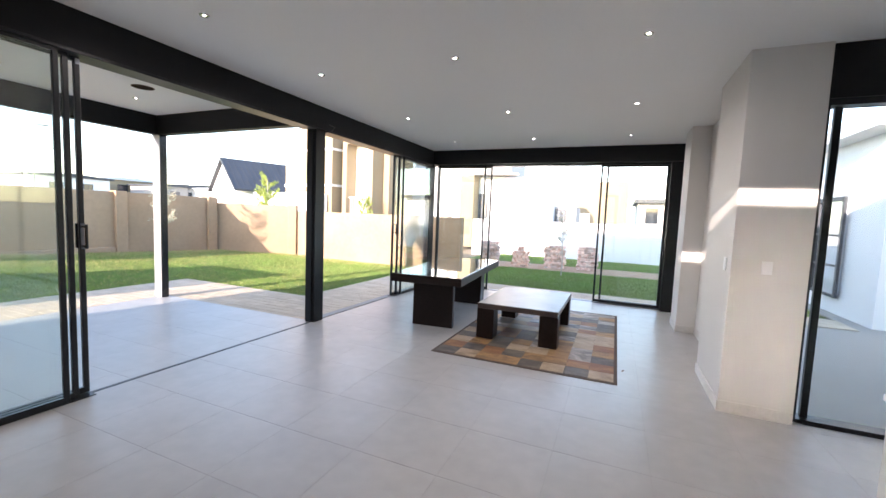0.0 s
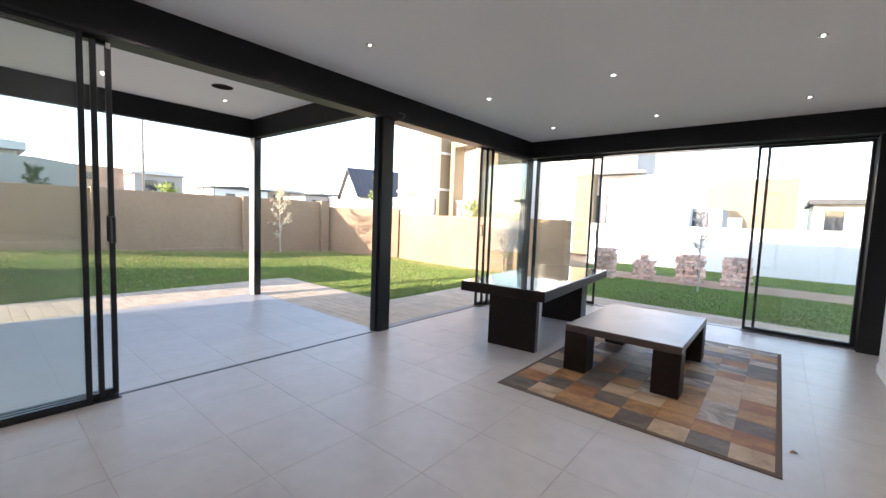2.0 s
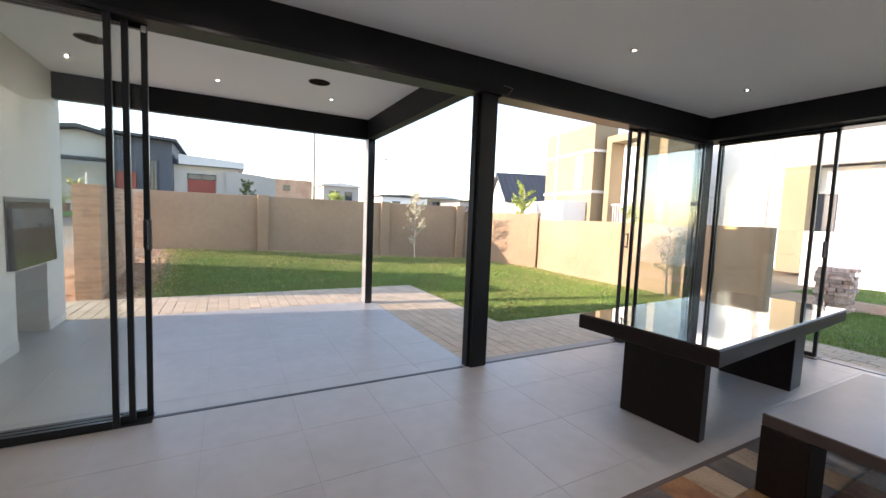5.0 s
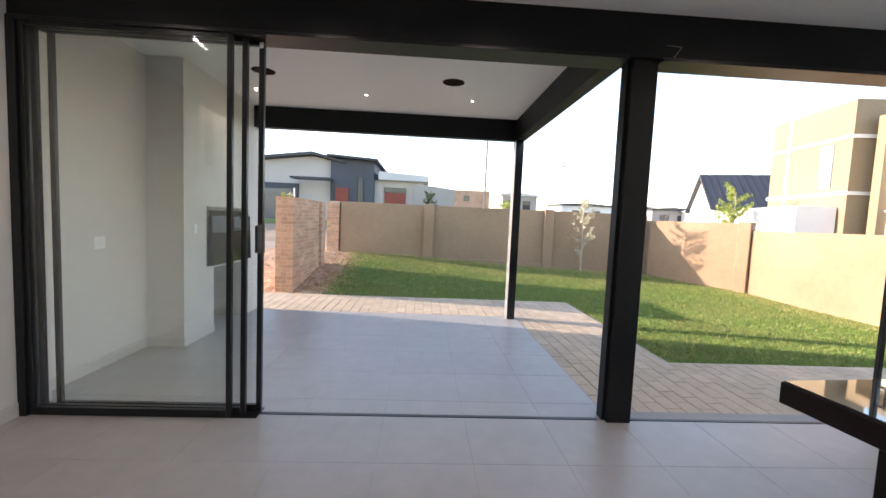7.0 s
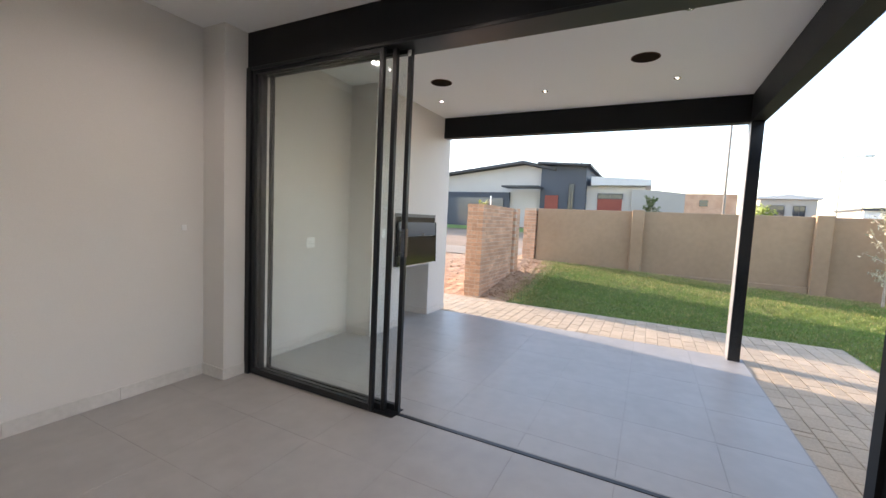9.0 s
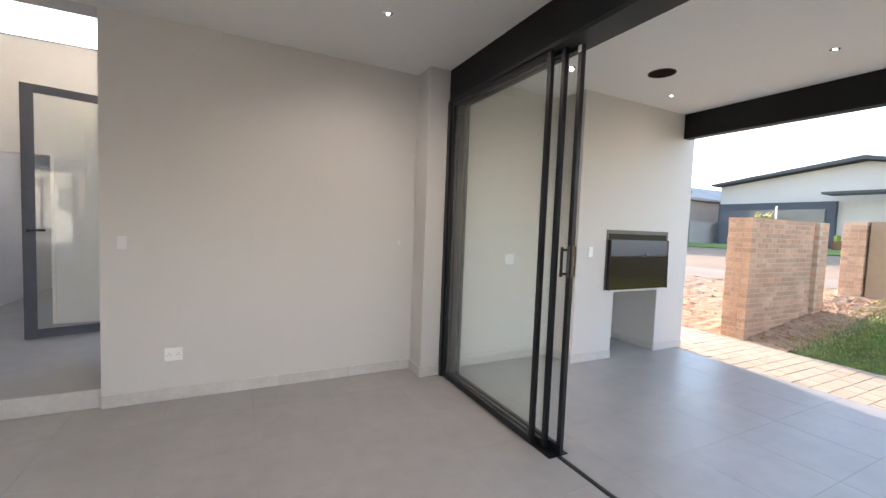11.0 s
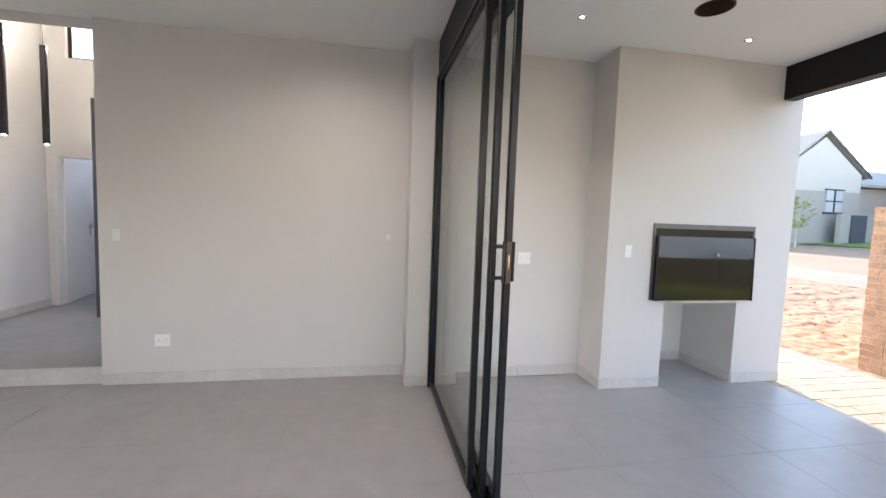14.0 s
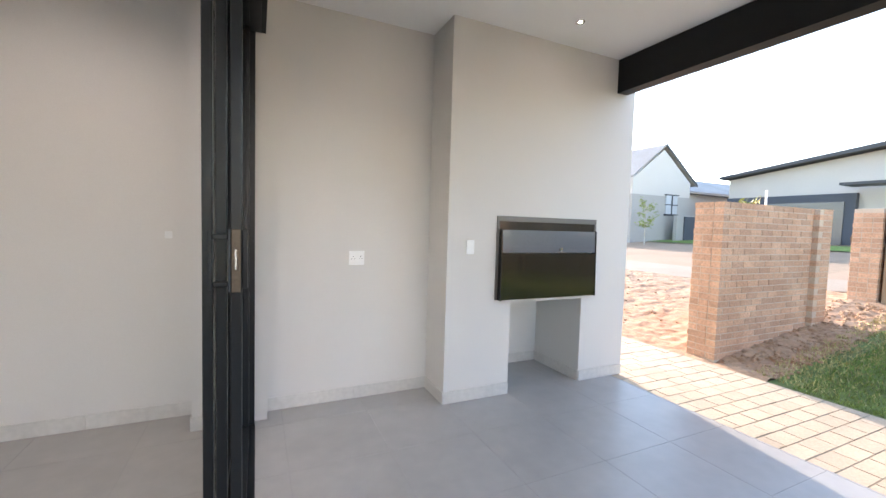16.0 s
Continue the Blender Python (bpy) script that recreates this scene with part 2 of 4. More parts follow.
M = dict(
    wall=mat("greige_wall_paint", (0.665, 0.64, 0.608), 0.6, var=0.025, big=0.7, fine=220, bump=0.05, bump_scale=260),
    white_wall=mat("white_wall_paint", (0.78, 0.78, 0.77), 0.6, var=0.02, big=0.7, fine=200, bump=0.04, bump_scale=240),
    ceiling=mat("ceiling_paint", (0.90, 0.90, 0.89), 0.7, var=0.015, big=0.5, fine=150, bump=0.03, bump_scale=200),
    tile=mat("porcelain_tile", (0.372, 0.362, 0.346), 0.36, var=0.045, big=2.4, fine=8, island=0.012),
    grout=mat("grout", (0.335, 0.325, 0.31), 0.8, var=0.1, fine=80),
    skirt=mat("tile_skirting", (0.63, 0.605, 0.57), 0.35, var=0.06, big=3, fine=25, island=0.04),
    black=mat("black_aluminium", (0.008, 0.010, 0.012), 0.34, var=0.06, big=2, fine=300, spec=0.4),
    steel=mat("painted_steel", (0.006, 0.007, 0.008), 0.5, var=0.12, big=1.5, fine=180, bump=0.03, spec=0.3),
    steel_gloss=mat("gloss_painted_steel", (0.008, 0.010, 0.012), 0.24, var=0.1, big=1.5, fine=180, bump=0.02, spec=0.6),
    glass=glass("clear_glass"),
    wenge=mat("dark_stained_wood", (0.016, 0.009, 0.007), 0.42, var=0.2, big=1.5, fine=30, bump=0.05, bump_scale=60, spec=0.2),
    wenge_top=mat("dark_veneer_top", (0.055, 0.035, 0.028), 0.33, var=0.12, big=3, fine=40, spec=0.6),
    glass_top=mat("dark_glazed_top", (0.03, 0.028, 0.025), 0.03, var=0.05, coat=1.0, spec=0.8),
    plaster=mat("brown_cement_plaster", (0.40, 0.275, 0.175), 0.85, var=0.05, big=0.8, fine=9, bump=0.15, bump_scale=14, col2=(0.31, 0.205, 0.127)),
    brick=mat("clay_brick", (0.64, 0.41, 0.275), 0.85, var=0.2, big=1.6, fine=40, bump=0.5, bump_scale=60, island=0.16, col2=(0.44, 0.24, 0.145)),
    mortar=mat("mortar", (0.62, 0.49, 0.37), 0.9, var=0.1, fine=70, bump=0.3),
    stone=mat("reclaimed_brick", (0.86, 0.74, 0.63), 0.9, var=0.22, big=9, fine=40, island=0.28, bump=0.5, col2=(0.55, 0.26, 0.17)),
    paver=mat("concrete_paver", (0.54, 0.435, 0.315), 0.85, var=0.09, big=2.5, fine=60, bump=0.3, bump_scale=90, island=0.08),
    sand=mat("jointing_sand", (0.42, 0.35, 0.26), 0.95, var=0.1, fine=90),
    soil=mat("red_sandy_soil", (0.46, 0.31, 0.20), 0.95, var=0.2, big=3.2, fine=16, bump=0.9, bump_scale=30, col2=(0.36, 0.20, 0.11)),
    veld=mat("dry_open_ground", (0.32, 0.23, 0.15), 0.95, var=0.14, big=0.3, fine=5, bump=0.5, bump_scale=5),
    lawn=mat("lawn_soil_green", (0.12, 0.19, 0.04), 0.9, var=0.2, big=1.5, fine=18, bump=0.6, bump_scale=20, col2=(0.12, 0.12, 0.04)),
    blade=mat("grass_blade", (0.16, 0.30, 0.045), 0.55, var=0.2, big=0.8, fine=8, col2=(0.22, 0.26, 0.065), island=0.3),
    verge=mat("street_verge_grass", (0.22, 0.33, 0.07), 0.9, var=0.2, big=1.2, fine=14, bump=0.5, bump_scale=16),
    asphalt=mat("road_brick_paving", (0.34, 0.235, 0.155), 0.85, var=0.1, big=0.6, fine=20),
    concrete=mat("concrete", (0.34, 0.31, 0.27), 0.8, var=0.1, big=0.7, fine=40, bump=0.1),
    rug_edge=mat("rug_binding", (0.10, 0.075, 0.06), 0.9, var=0.15, fine=200),
    chrome=mat("brushed_steel", (0.55, 0.55, 0.55), 0.25, metal=1.0, var=0.04, fine=300),
    white=mat("white_plastic", (0.90, 0.90, 0.89), 0.35, var=0.02),
    door_white=mat("white_door_paint", (0.80, 0.79, 0.77), 0.4, var=0.02, fine=100),
    hide_a=hide("cowhide_tan", (0.33, 0.185, 0.07), (0.13, 0.065, 0.03)),
    hide_b=hide("cowhide_beige", (0.40, 0.30, 0.20), (0.23, 0.16, 0.095)),
    hide_c=hide("cowhide_dark", (0.06, 0.05, 0.044), (0.14, 0.115, 0.09)),
    hide_d=hide("cowhide_grey_white", (0.42, 0.37, 0.32), (0.055, 0.05, 0.047), 0.50),
    hide_e=hide("cowhide_rust", (0.19, 0.075, 0.028), (0.32, 0.16, 0.055)),
    soot=mat("black_enamel", (0.012, 0.012, 0.012), 0.18, var=0.15, big=5, fine=60, coat=0.5),
    # black enamel with the brown, mottled reflection of lawn and paving in its colour
    enamel=mat("black_enamel_brown_reflection", (0.022, 0.018, 0.012), 0.16, var=0.3, big=6, fine=30, bump=0.12, bump_scale=9, coat=0.4),
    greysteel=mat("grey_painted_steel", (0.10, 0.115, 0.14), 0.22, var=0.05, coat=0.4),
    zinc=mat("galvanised_trim", (0.17, 0.16, 0.15), 0.4, metal=0.6, var=0.08),
    # paler than the black post: sun on its south face, put into the colour
    cover=mat("sunlit_post_face", (0.24, 0.25, 0.26), 0.45, var=0.06, fine=80),
    brown=mat("raw_hole_edge", (0.12, 0.055, 0.03), 0.9, var=0.2, fine=40),
    bronze=mat("worn_bronze", (0.13, 0.10, 0.075), 0.45, metal=0.7, var=0.12, fine=120),
    charcoal=mat("charcoal_render", (0.07, 0.08, 0.10), 0.7, var=0.06, big=0.5, fine=20),
    tanwall=mat("tan_render", (0.30, 0.235, 0.15), 0.75, var=0.05, big=0.5, fine=20),
    greywall=mat("pale_grey_render", (0.36, 0.345, 0.325), 0.75, var=0.05, big=0.5, fine=20),
    palegrey=mat("pale_blue_grey_render", (0.54, 0.51, 0.475), 0.75, var=0.04, big=0.5, fine=20),
    redbrown=mat("rust_red_panel", (0.28, 0.06, 0.04), 0.6, var=0.08, fine=30),
    slate=mat("dark_roof_sheet", (0.045, 0.05, 0.06), 0.5, var=0.1, big=0.6, fine=20),
    rooftile=mat("grey_roof_tile", (0.34, 0.32, 0.30), 0.7, var=0.1, big=0.6, fine=14),
    sheetmetal=mat("pale_roof_sheet", (0.55, 0.56, 0.58), 0.4, var=0.05),
    darkglass=mat("dark_window_glass", (0.03, 0.035, 0.045), 0.06, var=0.05, coat=0.5),
    straw=mat("dry_grass_blade", (0.52, 0.42, 0.20), 0.7, var=0.18, big=2, fine=8, col2=(0.38, 0.36, 0.12), island=0.3),
    bark=mat("pale_bark", (0.62, 0.54, 0.44), 0.9, var=0.2, big=8, fine=50, bump=0.4),
    leaf=mat("olive_leaf", (0.52, 0.50, 0.36), 0.6, var=0.15, big=3, fine=20, island=0.3),
    leaf_b=mat("bright_leaf", (0.30, 0.38, 0.07), 0.55, var=0.15, big=3, fine=20, island=0.3),
    leaf_d=mat("dark_leaf", (0.11, 0.15, 0.06), 0.6, var=0.15, big=3, fine=20, island=0.3),
    pave_grey=mat("grey_footway_slab", (0.34, 0.275, 0.205), 0.85, var=0.1, big=0.7, fine=40, bump=0.1),
    blindglass=mat("glass_over_white_blind", (0.50, 0.53, 0.56), 0.08, var=0.05, coat=0.5),
    wood=mat("brown_gate_board", (0.20, 0.10, 0.05), 0.6, var=0.15),
    # dark colour that stands for the shade inside the ceiling cut-outs
    hole=mat("ceiling_hole_shade", (0.03, 0.018, 0.012), 0.95, var=0.2, spec=0.1),
    lamp=glow("downlight_lens", (1.0, 0.93, 0.96), 12.0),
)

# ---------- sizes of the house ----------
CEIL, PCEIL, HEAD = 3.03, 3.07, 2.705
GX, GY = -3.695, 8.53            # planes of the west and north sliding doors
ROOF = 3.45

# ---------- structure: floor slabs, walls, ceilings ----------
floor = structure("floor", boxes([(-3.86, -0.12, -0.25, 6.0, 4.10, -0.0015), (-3.86, 4.10, -0.25, 1.66, 8.66, -0.0015)]), M["grout"],
                  "grey porcelain tile floor of the living room", "floor")
hall_floor = structure("hall_floor", box(-0.86, -6.0, -0.25, 1.40, -0.121, 0.148), M["tile"], "pale grey tiled raised hall floor", "floor")
patio_floor = structure("patio_floor", box(-7.04, -0.22, -0.25, -3.861, 4.53, -0.0015), M["grout"], "pale grey porcelain tile patio floor", "floor")

ceiling = structure("ceiling", boxes([(-3.624, -0.12, CEIL, 6.0, 4.10, CEIL + 0.12), (-3.624, 4.10, CEIL, 1.42, 8.239, CEIL + 0.12)]), M["ceiling"], "smooth off-white painted ceiling", "ceiling")
patio_ceiling = structure("patio_ceiling", box(-6.93, 0.0, PCEIL, -3.83, 4.36, PCEIL + 0.08), M["ceiling"], "smooth off-white painted patio ceiling", "ceiling")
roof = structure("roof", boxes([(-3.95, -0.35, 3.16, 6.3, 4.3, ROOF), (-3.95, 4.3, 3.16, 1.75, 8.85, ROOF), (-7.08, 0.2, 3.16, -3.95, 4.55, ROOF - 0.05)]), M["white_wall"], "flat white roof slab", "roof")
hall_ceiling = structure("hall_ceiling", box(-1.15, -2.9, 4.62, 1.5, -0.1, 4.8), M["ceiling"], "high white hall ceiling", "ceiling")

wall_south = structure("wall_south", boxes([(-3.88, -0.35, 0, -0.85, -0.08, CEIL), (1.30, -0.35, 0, 6.0, -0.12, CEIL), (-3.88, -0.35, CEIL, 6.0, -0.121, 3.16)]), M["wall"], "smooth greige painted wall", "wall")
nib_west = structure("wall_nib_west", box(-3.88, -0.08, 0, -3.41, 0.205, CEIL), M["wall"], "greige painted wall pier beside the sliding door", "wall")
wall_patio = structure("wall_patio", prism([(-7.17, 0), (-6.605, 0), (-6.605, 0.80), (-5.80, 0.80), (-5.80, 0), (-3.881, 0), (-3.881, 3.16), (-7.17, 3.16)], "y", -0.22, 0.063), M["wall"], "greige painted patio back wall", "wall")
structure("wall_patio_back", box(-7.17, -0.45, 0, -3.881, -0.2201, 3.16), M["wall"], "greige painted outer wall", "wall")
# chimney breast with the hole for the fire box and the wood bay under it
chimney = structure("wall_chimney", prism([(-7.17, 0), (-6.605, 0), (-6.605, 0.80), (-5.80, 0.80), (-5.80, 0), (-5.18, 0), (-5.18, 3.07), (-7.17, 3.07)], "y", 0.0632, 0.445),
                    M["wall"], "greige plastered chimney breast with a wood bay", "chimney")
wall_east = structure("wall_east", boxes([(1.13, 4.05, 0, 1.65, 5.05, CEIL), (1.386, 5.05, 0, 1.65, 6.85, CEIL), (1.14, 6.85, 0, 1.65, 7.45, CEIL), (1.386, 7.45, 0, 1.65, 8.66, CEIL), (1.42, 4.1, CEIL, 1.65, 8.66, 3.16)]), M["wall"], "greige painted wall with two piers", "wall")
wall_far_east = structure("wall_far_east", box(6.0, -0.35, 0, 6.2, 4.3, 3.16), M["wall"], "greige painted wall", "wall")
# hall
wall_hall_east = structure("wall_hall_east", boxes([(1.20, -2.75, 0.148, 1.42, -0.351, 4.62), (1.20, -6.0, 0.148, 1.42, -2.751, 2.7)]), M["white_wall"], "white painted hall wall", "wall")
wall_hall_west = structure("wall_hall_west", boxes([(-1.05, -0.95, 0, -0.85, -0.351, 4.62), (-1.05, -2.75, 0, -0.85, -2.2, 4.62), (-1.05, -2.2, 2.85, -0.85, -0.95, 4.62), (-1.05, -6.0, 0, -0.85, -2.751, 2.7), (-1.05, -0.35, 3.16, 1.42, -0.122, 4.62)]), M["white_wall"], "white painted hall wall with the entrance", "wall")
wall_hall_south = structure("wall_hall_south", boxes([(-0.85, -2.75, 2.20, 1.20, -2.6, 3.47), (1.12, -2.75, 0.148, 1.20, -2.6, 2.20), (-0.85, -2.75, 0.148, 0.18, -2.6, 2.20), (0.93, -2.75, 3.47, 1.20, -2.6, 4.62), (-0.85, -2.75, 4.45, 0.93, -2.6, 4.62)]),
                            M["white_wall"], "white painted hall wall with a doorway and high window", "wall")
# unseen ceiling gap, y -4.0 to -3.2, added so sky light reaches the door leaf
passage = structure("wall_passage", boxes([(-1.05, -6.2, 0, 1.42, -6.0, 2.7), (-0.85, -6.0, 2.6, 1.2, -4.0, 2.7), (-0.85, -3.2, 2.6, 1.2, -2.751, 2.7)]), M["white_wall"], "white passage wall and ceiling with an added gap for light", "wall")

# unseen wall, added to block low sun from the hall entrance
structure("wall_porch", box(-4.2, -2.95, 0, -1.051, -2.75, 3.4), M["white_wall"], "unseen white wall added to keep the sun out of the hall", "wall")

# ---------- steel beams and posts ----------
structure("beam_west", box(-3.86, 0.207, 2.73, -3.625, 8.66, 3.16), M["steel"], "black painted steel beam over the sliding doors", "beam")
structure("beam_north", box(-3.624, 8.24, 2.73, 1.385, 8.66, 3.16), M["steel"], "black painted steel beam over the sliding doors", "beam")
structure("beam_court", box(1.652, 4.10, 2.62, 6.0, 4.30, 3.16), M["steel"], "black painted steel beam over the courtyard door", "beam")
structure("beam_patio_west", box(-7.06, 0.4451, 2.76, -6.93, 4.50, 3.17), M["steel"], "black painted steel patio beam", "beam")
structure("beam_patio_north", box(-6.929, 4.36, 2.76, -3.861, 4.50, 3.17), M["steel"], "black painted steel patio beam", "beam")
structure("post_patio", box(-7.06, 4.365, -0.02, -6.87, 4.48, 2.76, 0.004), M["steel_gloss"], "slim black steel patio post", "post")
# added strip whose pale colour stands for sunlight on the post's south face
structure("post_cover", box(-7.062, 4.359, -0.01, -6.872, 4.3645, 2.755, 0.001), M["cover"], "thin pale strip coloured as the sunlit face of the patio post", "post cover")
structure("post_west", boxes([(-3.83, 4.47, 0, -3.665, 4.655, 2.73), (-3.80, 4.448, 0, -3.71, 4.47, 2.73)]), M["steel"], "black steel post between two sliding doors", "post")
structure("post_east", box(1.06, 8.30, 0, 1.385, 8.64, 2.73, 0.004), M["steel"], "black steel post at the end of the sliding doors", "post")
structure("post_corner", box(-3.825, 8.225, 0, -3.64, 8.39, 2.73, 0.004), M["steel"], "black steel corner post", "post")


# ---------- sliding doors ----------
def slider(name, x0, x1, z0, z1, off, handle=None, stile=0.036):
    """A sliding panel along local x, off from the track's plane along local y, as a child set: two stiles, two rails, a pane."""
    ob = thing(name, "black aluminium framed glass sliding door panel", "sliding door", group="sliding door panels", kind="structure")
    d = 0.0175
    part("stile", box(x0, off - d, z0, x0 + stile, off + d, z1, 0.003), M["black"], ob)
    part("stile", box(x1 - stile, off - d, z0, x1, off + d, z1, 0.003), M["black"], ob)
    part("rail", box(x0 + stile, off - d, z0, x1 - stile, off + d, z0 + 0.048), M["black"], ob)
    part("rail", box(x0 + stile, off - d, z1 - 0.034, x1 - stile, off + d, z1), M["black"], ob)
    pane = part("pane", box(x0 + stile - 0.005, off - 0.004, z0 + 0.043, x1 - stile + 0.005, off + 0.004, z1 - 0.03), M["glass"], ob)
    pane.visible_shadow = False
    if handle is not None:
        hx, side = handle
        n = off + side * d
        part("handle_plate", box(hx - 0.013, n, 1.205, hx + 0.013, n + side * 0.006, 1.415, 0.002), M["greysteel"], ob, "grey anodised handle plate")
        part("handle", boxes([(hx - 0.009, n + side * 0.006, 1.222, hx + 0.009, n + side * 0.052, 1.240), (hx - 0.009, n + side * 0.006, 1.380, hx + 0.009, n + side * 0.052, 1.398),
                              (hx - 0.010, n + side * 0.052, 1.212, hx + 0.010, n + side * 0.066, 1.408)], 0.003), M["black"], ob)
    return ob


Z0, Z1 = 0.012, HEAD + 0.005
WEST = pose(GX, 0, 0, 0, 0, 90)      # local x runs along world y, local y along world -x
NORTH = pose(0, GY, 0)
# first west opening: three panels pushed to the south
for i, (a, b, off) in enumerate(((0.265, 1.655, -0.05), (0.30, 1.735, 0.0), (0.37, 1.83, 0.05))):
    p = slider("sliding_door", a, b, Z0, Z1, off, (1.812, -1) if i == 2 else None)
    p.matrix_basis = WEST
    if i == 2:
        part("outer_pull", box(1.785, 0.0676, 1.215, 1.829, 0.084, 1.415, 0.003), M["black"], p)
        part("lock_case", box(1.8301, 0.036, 1.205, 1.837, 0.064, 1.415, 0.002), M["bronze"], p, "worn dark bronze lock plate")
        part("lock_strike", box(1.8372, 0.046, 1.28, 1.8392, 0.053, 1.35), M["chrome"], p, "bright steel latch slot")
        part("roller_cap", box(1.798, 0.026, Z1 - 0.055, 1.826, 0.0324, Z1 - 0.012, 0.003), M["white"], p, "white plastic roller cap")
# second west opening: three panels pushed to the north
for i, (a, b, off) in enumerate(((6.915, 8.19, -0.05), (6.825, 8.20, 0.0), (6.72, 8.21, 0.05))):
    p = slider("sliding_door", a, b, Z0, Z1, off, (6.738, -1) if i == 2 else None)
    p.matrix_basis = WEST
# north opening: panels pushed to both ends
for a, b, off, h in ((-3.61, -2.465, -0.05, None), (-3.60, -2.33, 0.0, -2.348), (-0.125, 1.055, 0.0, -0.107), (-0.015, 1.055, 0.05, None)):
    p = slider("sliding_door", a, b, Z0, Z1, off, (h, -1) if h is not None else None)
    p.matrix_basis = NORTH


def door_frame(name, rows, label):
    return structure(name, boxes(rows, 0.002), M["black"], label, "door frame")


door_frame("door_frame_west", [(-3.795, 0.2055, 0, -3.61, 0.262, 2.7295), (-3.83, 0.262, HEAD, -3.61, 4.41, 2.7295), (-3.83, 4.66, HEAD, -3.61, 8.22, 2.7295)], "black aluminium sliding door frame and head track")
door_frame("door_frame_north", [(-3.595, 8.42, HEAD, 1.058, 8.64, 2.7295)], "black aluminium sliding door frame and head track")
structure("door_track_west", boxes([(-3.80, 0.262, -0.012, -3.64, 1.832, 0.006), (-3.80, 6.71, -0.012, -3.64, 8.22, 0.006), (-3.735, 1.832, -0.012, -3.705, 4.41, 0.004), (-3.735, 4.66, -0.012, -3.705, 6.71, 0.004)]), M["black"], "black floor track of the sliding doors", "door track")
structure("door_track_north", boxes([(-3.59, 8.44, -0.012, -2.3, 8.62, 0.006), (-0.14, 8.44, -0.012, 1.058, 8.62, 0.006), (-2.3, 8.51, -0.012, -0.14, 8.55, 0.004)]), M["black"], "black floor track of the sliding doors", "door track")
court_door = thing("court_sliding_door", "black aluminium framed glass door to the courtyard", "glass door", kind="structure")
part("frame", boxes([(1.652, 4.12, 0, 1.69, 4.26, 2.62), (1.69, 4.12, 2.57, 5.9, 4.26, 2.619), (1.69, 4.12, -0.01, 5.9, 4.26, 0.03)]), M["black"], court_door)
part("stile", box(1.74, 4.18, 0.03, 1.79, 4.22, 2.57, 0.003), M["black"], court_door)
part("stile", box(3.75, 4.18, 0.03, 3.82, 4.22, 2.57, 0.003), M["black"], court_door)
cp = part("pane", box(1.79, 4.195, 0.03, 3.75, 4.203, 2.57), M["glass"], court_door)
cp.visible_shadow = False
cp = part("pane", box(3.82, 4.195, 0.03, 5.9, 4.203, 2.57), M["glass"], court_door)
cp.visible_shadow = False

# ---------- skirting ----------
def skirting(name, x0, y0, x1, y1, z=0.0, h=0.10):
    """Runs of tile skirting as separate lengths along the longer side."""
    ob = thing(name, "pale grey tile skirting strip", "skirting", kind="structure")
    dx, dy = abs(x1 - x0), abs(y1 - y0)
    n = max(1, round(max(dx, dy) / 0.6))
    for i in range(n):
        a, b = i / n, (i + 1) / n
        if dx > dy:
            r = (x0 + (x1 - x0) * a + 0.001, y0, z, x0 + (x1 - x0) * b - 0.001, y1, z + h)
        else:
            r = (x0, y0 + (y1 - y0) * a + 0.001, z, x1, y0 + (y1 - y0) * b - 0.001, z + h)
        part("skirting_tile", box(*r, 0.0015), M["skirt"], ob)


for r in ((-3.398, -0.0798, -0.85, -0.069), (-3.409, -0.0798, -3.399, 0.215), (-3.409, 0.2052, -3.61, 0.215),
          (1.119, 4.04, 1.129, 5.06), (1.13, 4.039, 1.648, 4.049), (1.375, 5.06, 1.385, 6.839), (1.13, 6.839, 1.385, 6.849), (1.129, 6.839, 1.139, 7.461), (1.14, 7.4505, 1.385, 7.461), (1.375, 7.462, 1.385, 8.28), (1.31, -0.119, 5.99, -0.109),
          (-5.18, 0.0635, -3.885, 0.074), (-5.178, 0.074, -5.168, 0.455), (-5.80, 0.4455, -5.179, 0.4555), (-7.17, 0.4455, -6.605, 0.4555), (-6.604, -0.2195, -5.801, -0.2095), (-6.6045, -0.209, -6.595, 0.445)):
    skirting("skirting", *r)
skirting("skirting", 1.188, -2.59, 1.199, -0.36, 0.149)
skirting("step_riser", -0.849, -0.120, 1.30, -0.110, 0.0, 0.145)

# ---------- furniture ----------
def dining_table():
    ob = thing("dining_table", "dark wood dining table with a glossy glass-covered top", "table", (-2.244, 6.23, 0), 5)
    part("tabletop", box(-0.515, -1.35, 0.655, 0.515, 1.35, 0.765, 0.006), M["wenge"], ob)
    part("glass_sheet", box(-0.505, -1.34, 0.7655, 0.505, 1.34, 0.772, 0.002), M["glass_top"], ob, "glossy dark glass sheet")
    for y, d in ((-1.06, 0.09), (0.71, 0.28)):
        part("leg", box(-0.28, y, 0, 0.325, y + d, 0.654, 0.005), M["wenge"], ob)
    return ob


def coffee_table():
    ob = thing("coffee_table", "dark-stained wooden coffee table with four square legs", "table", (-0.872, 5.73, 0.010))
    part("tabletop", box(-0.518, -0.75, 0.395, 0.518, 0.75, 0.465, 0.006), M["wenge_top"], ob)
    for x in (-0.518, 0.293):
        for y in (-0.75, 0.53):
            part("leg", box(x, y, 0, x + 0.225, y + 0.22, 0.394, 0.004), M["wenge"], ob)
    return ob


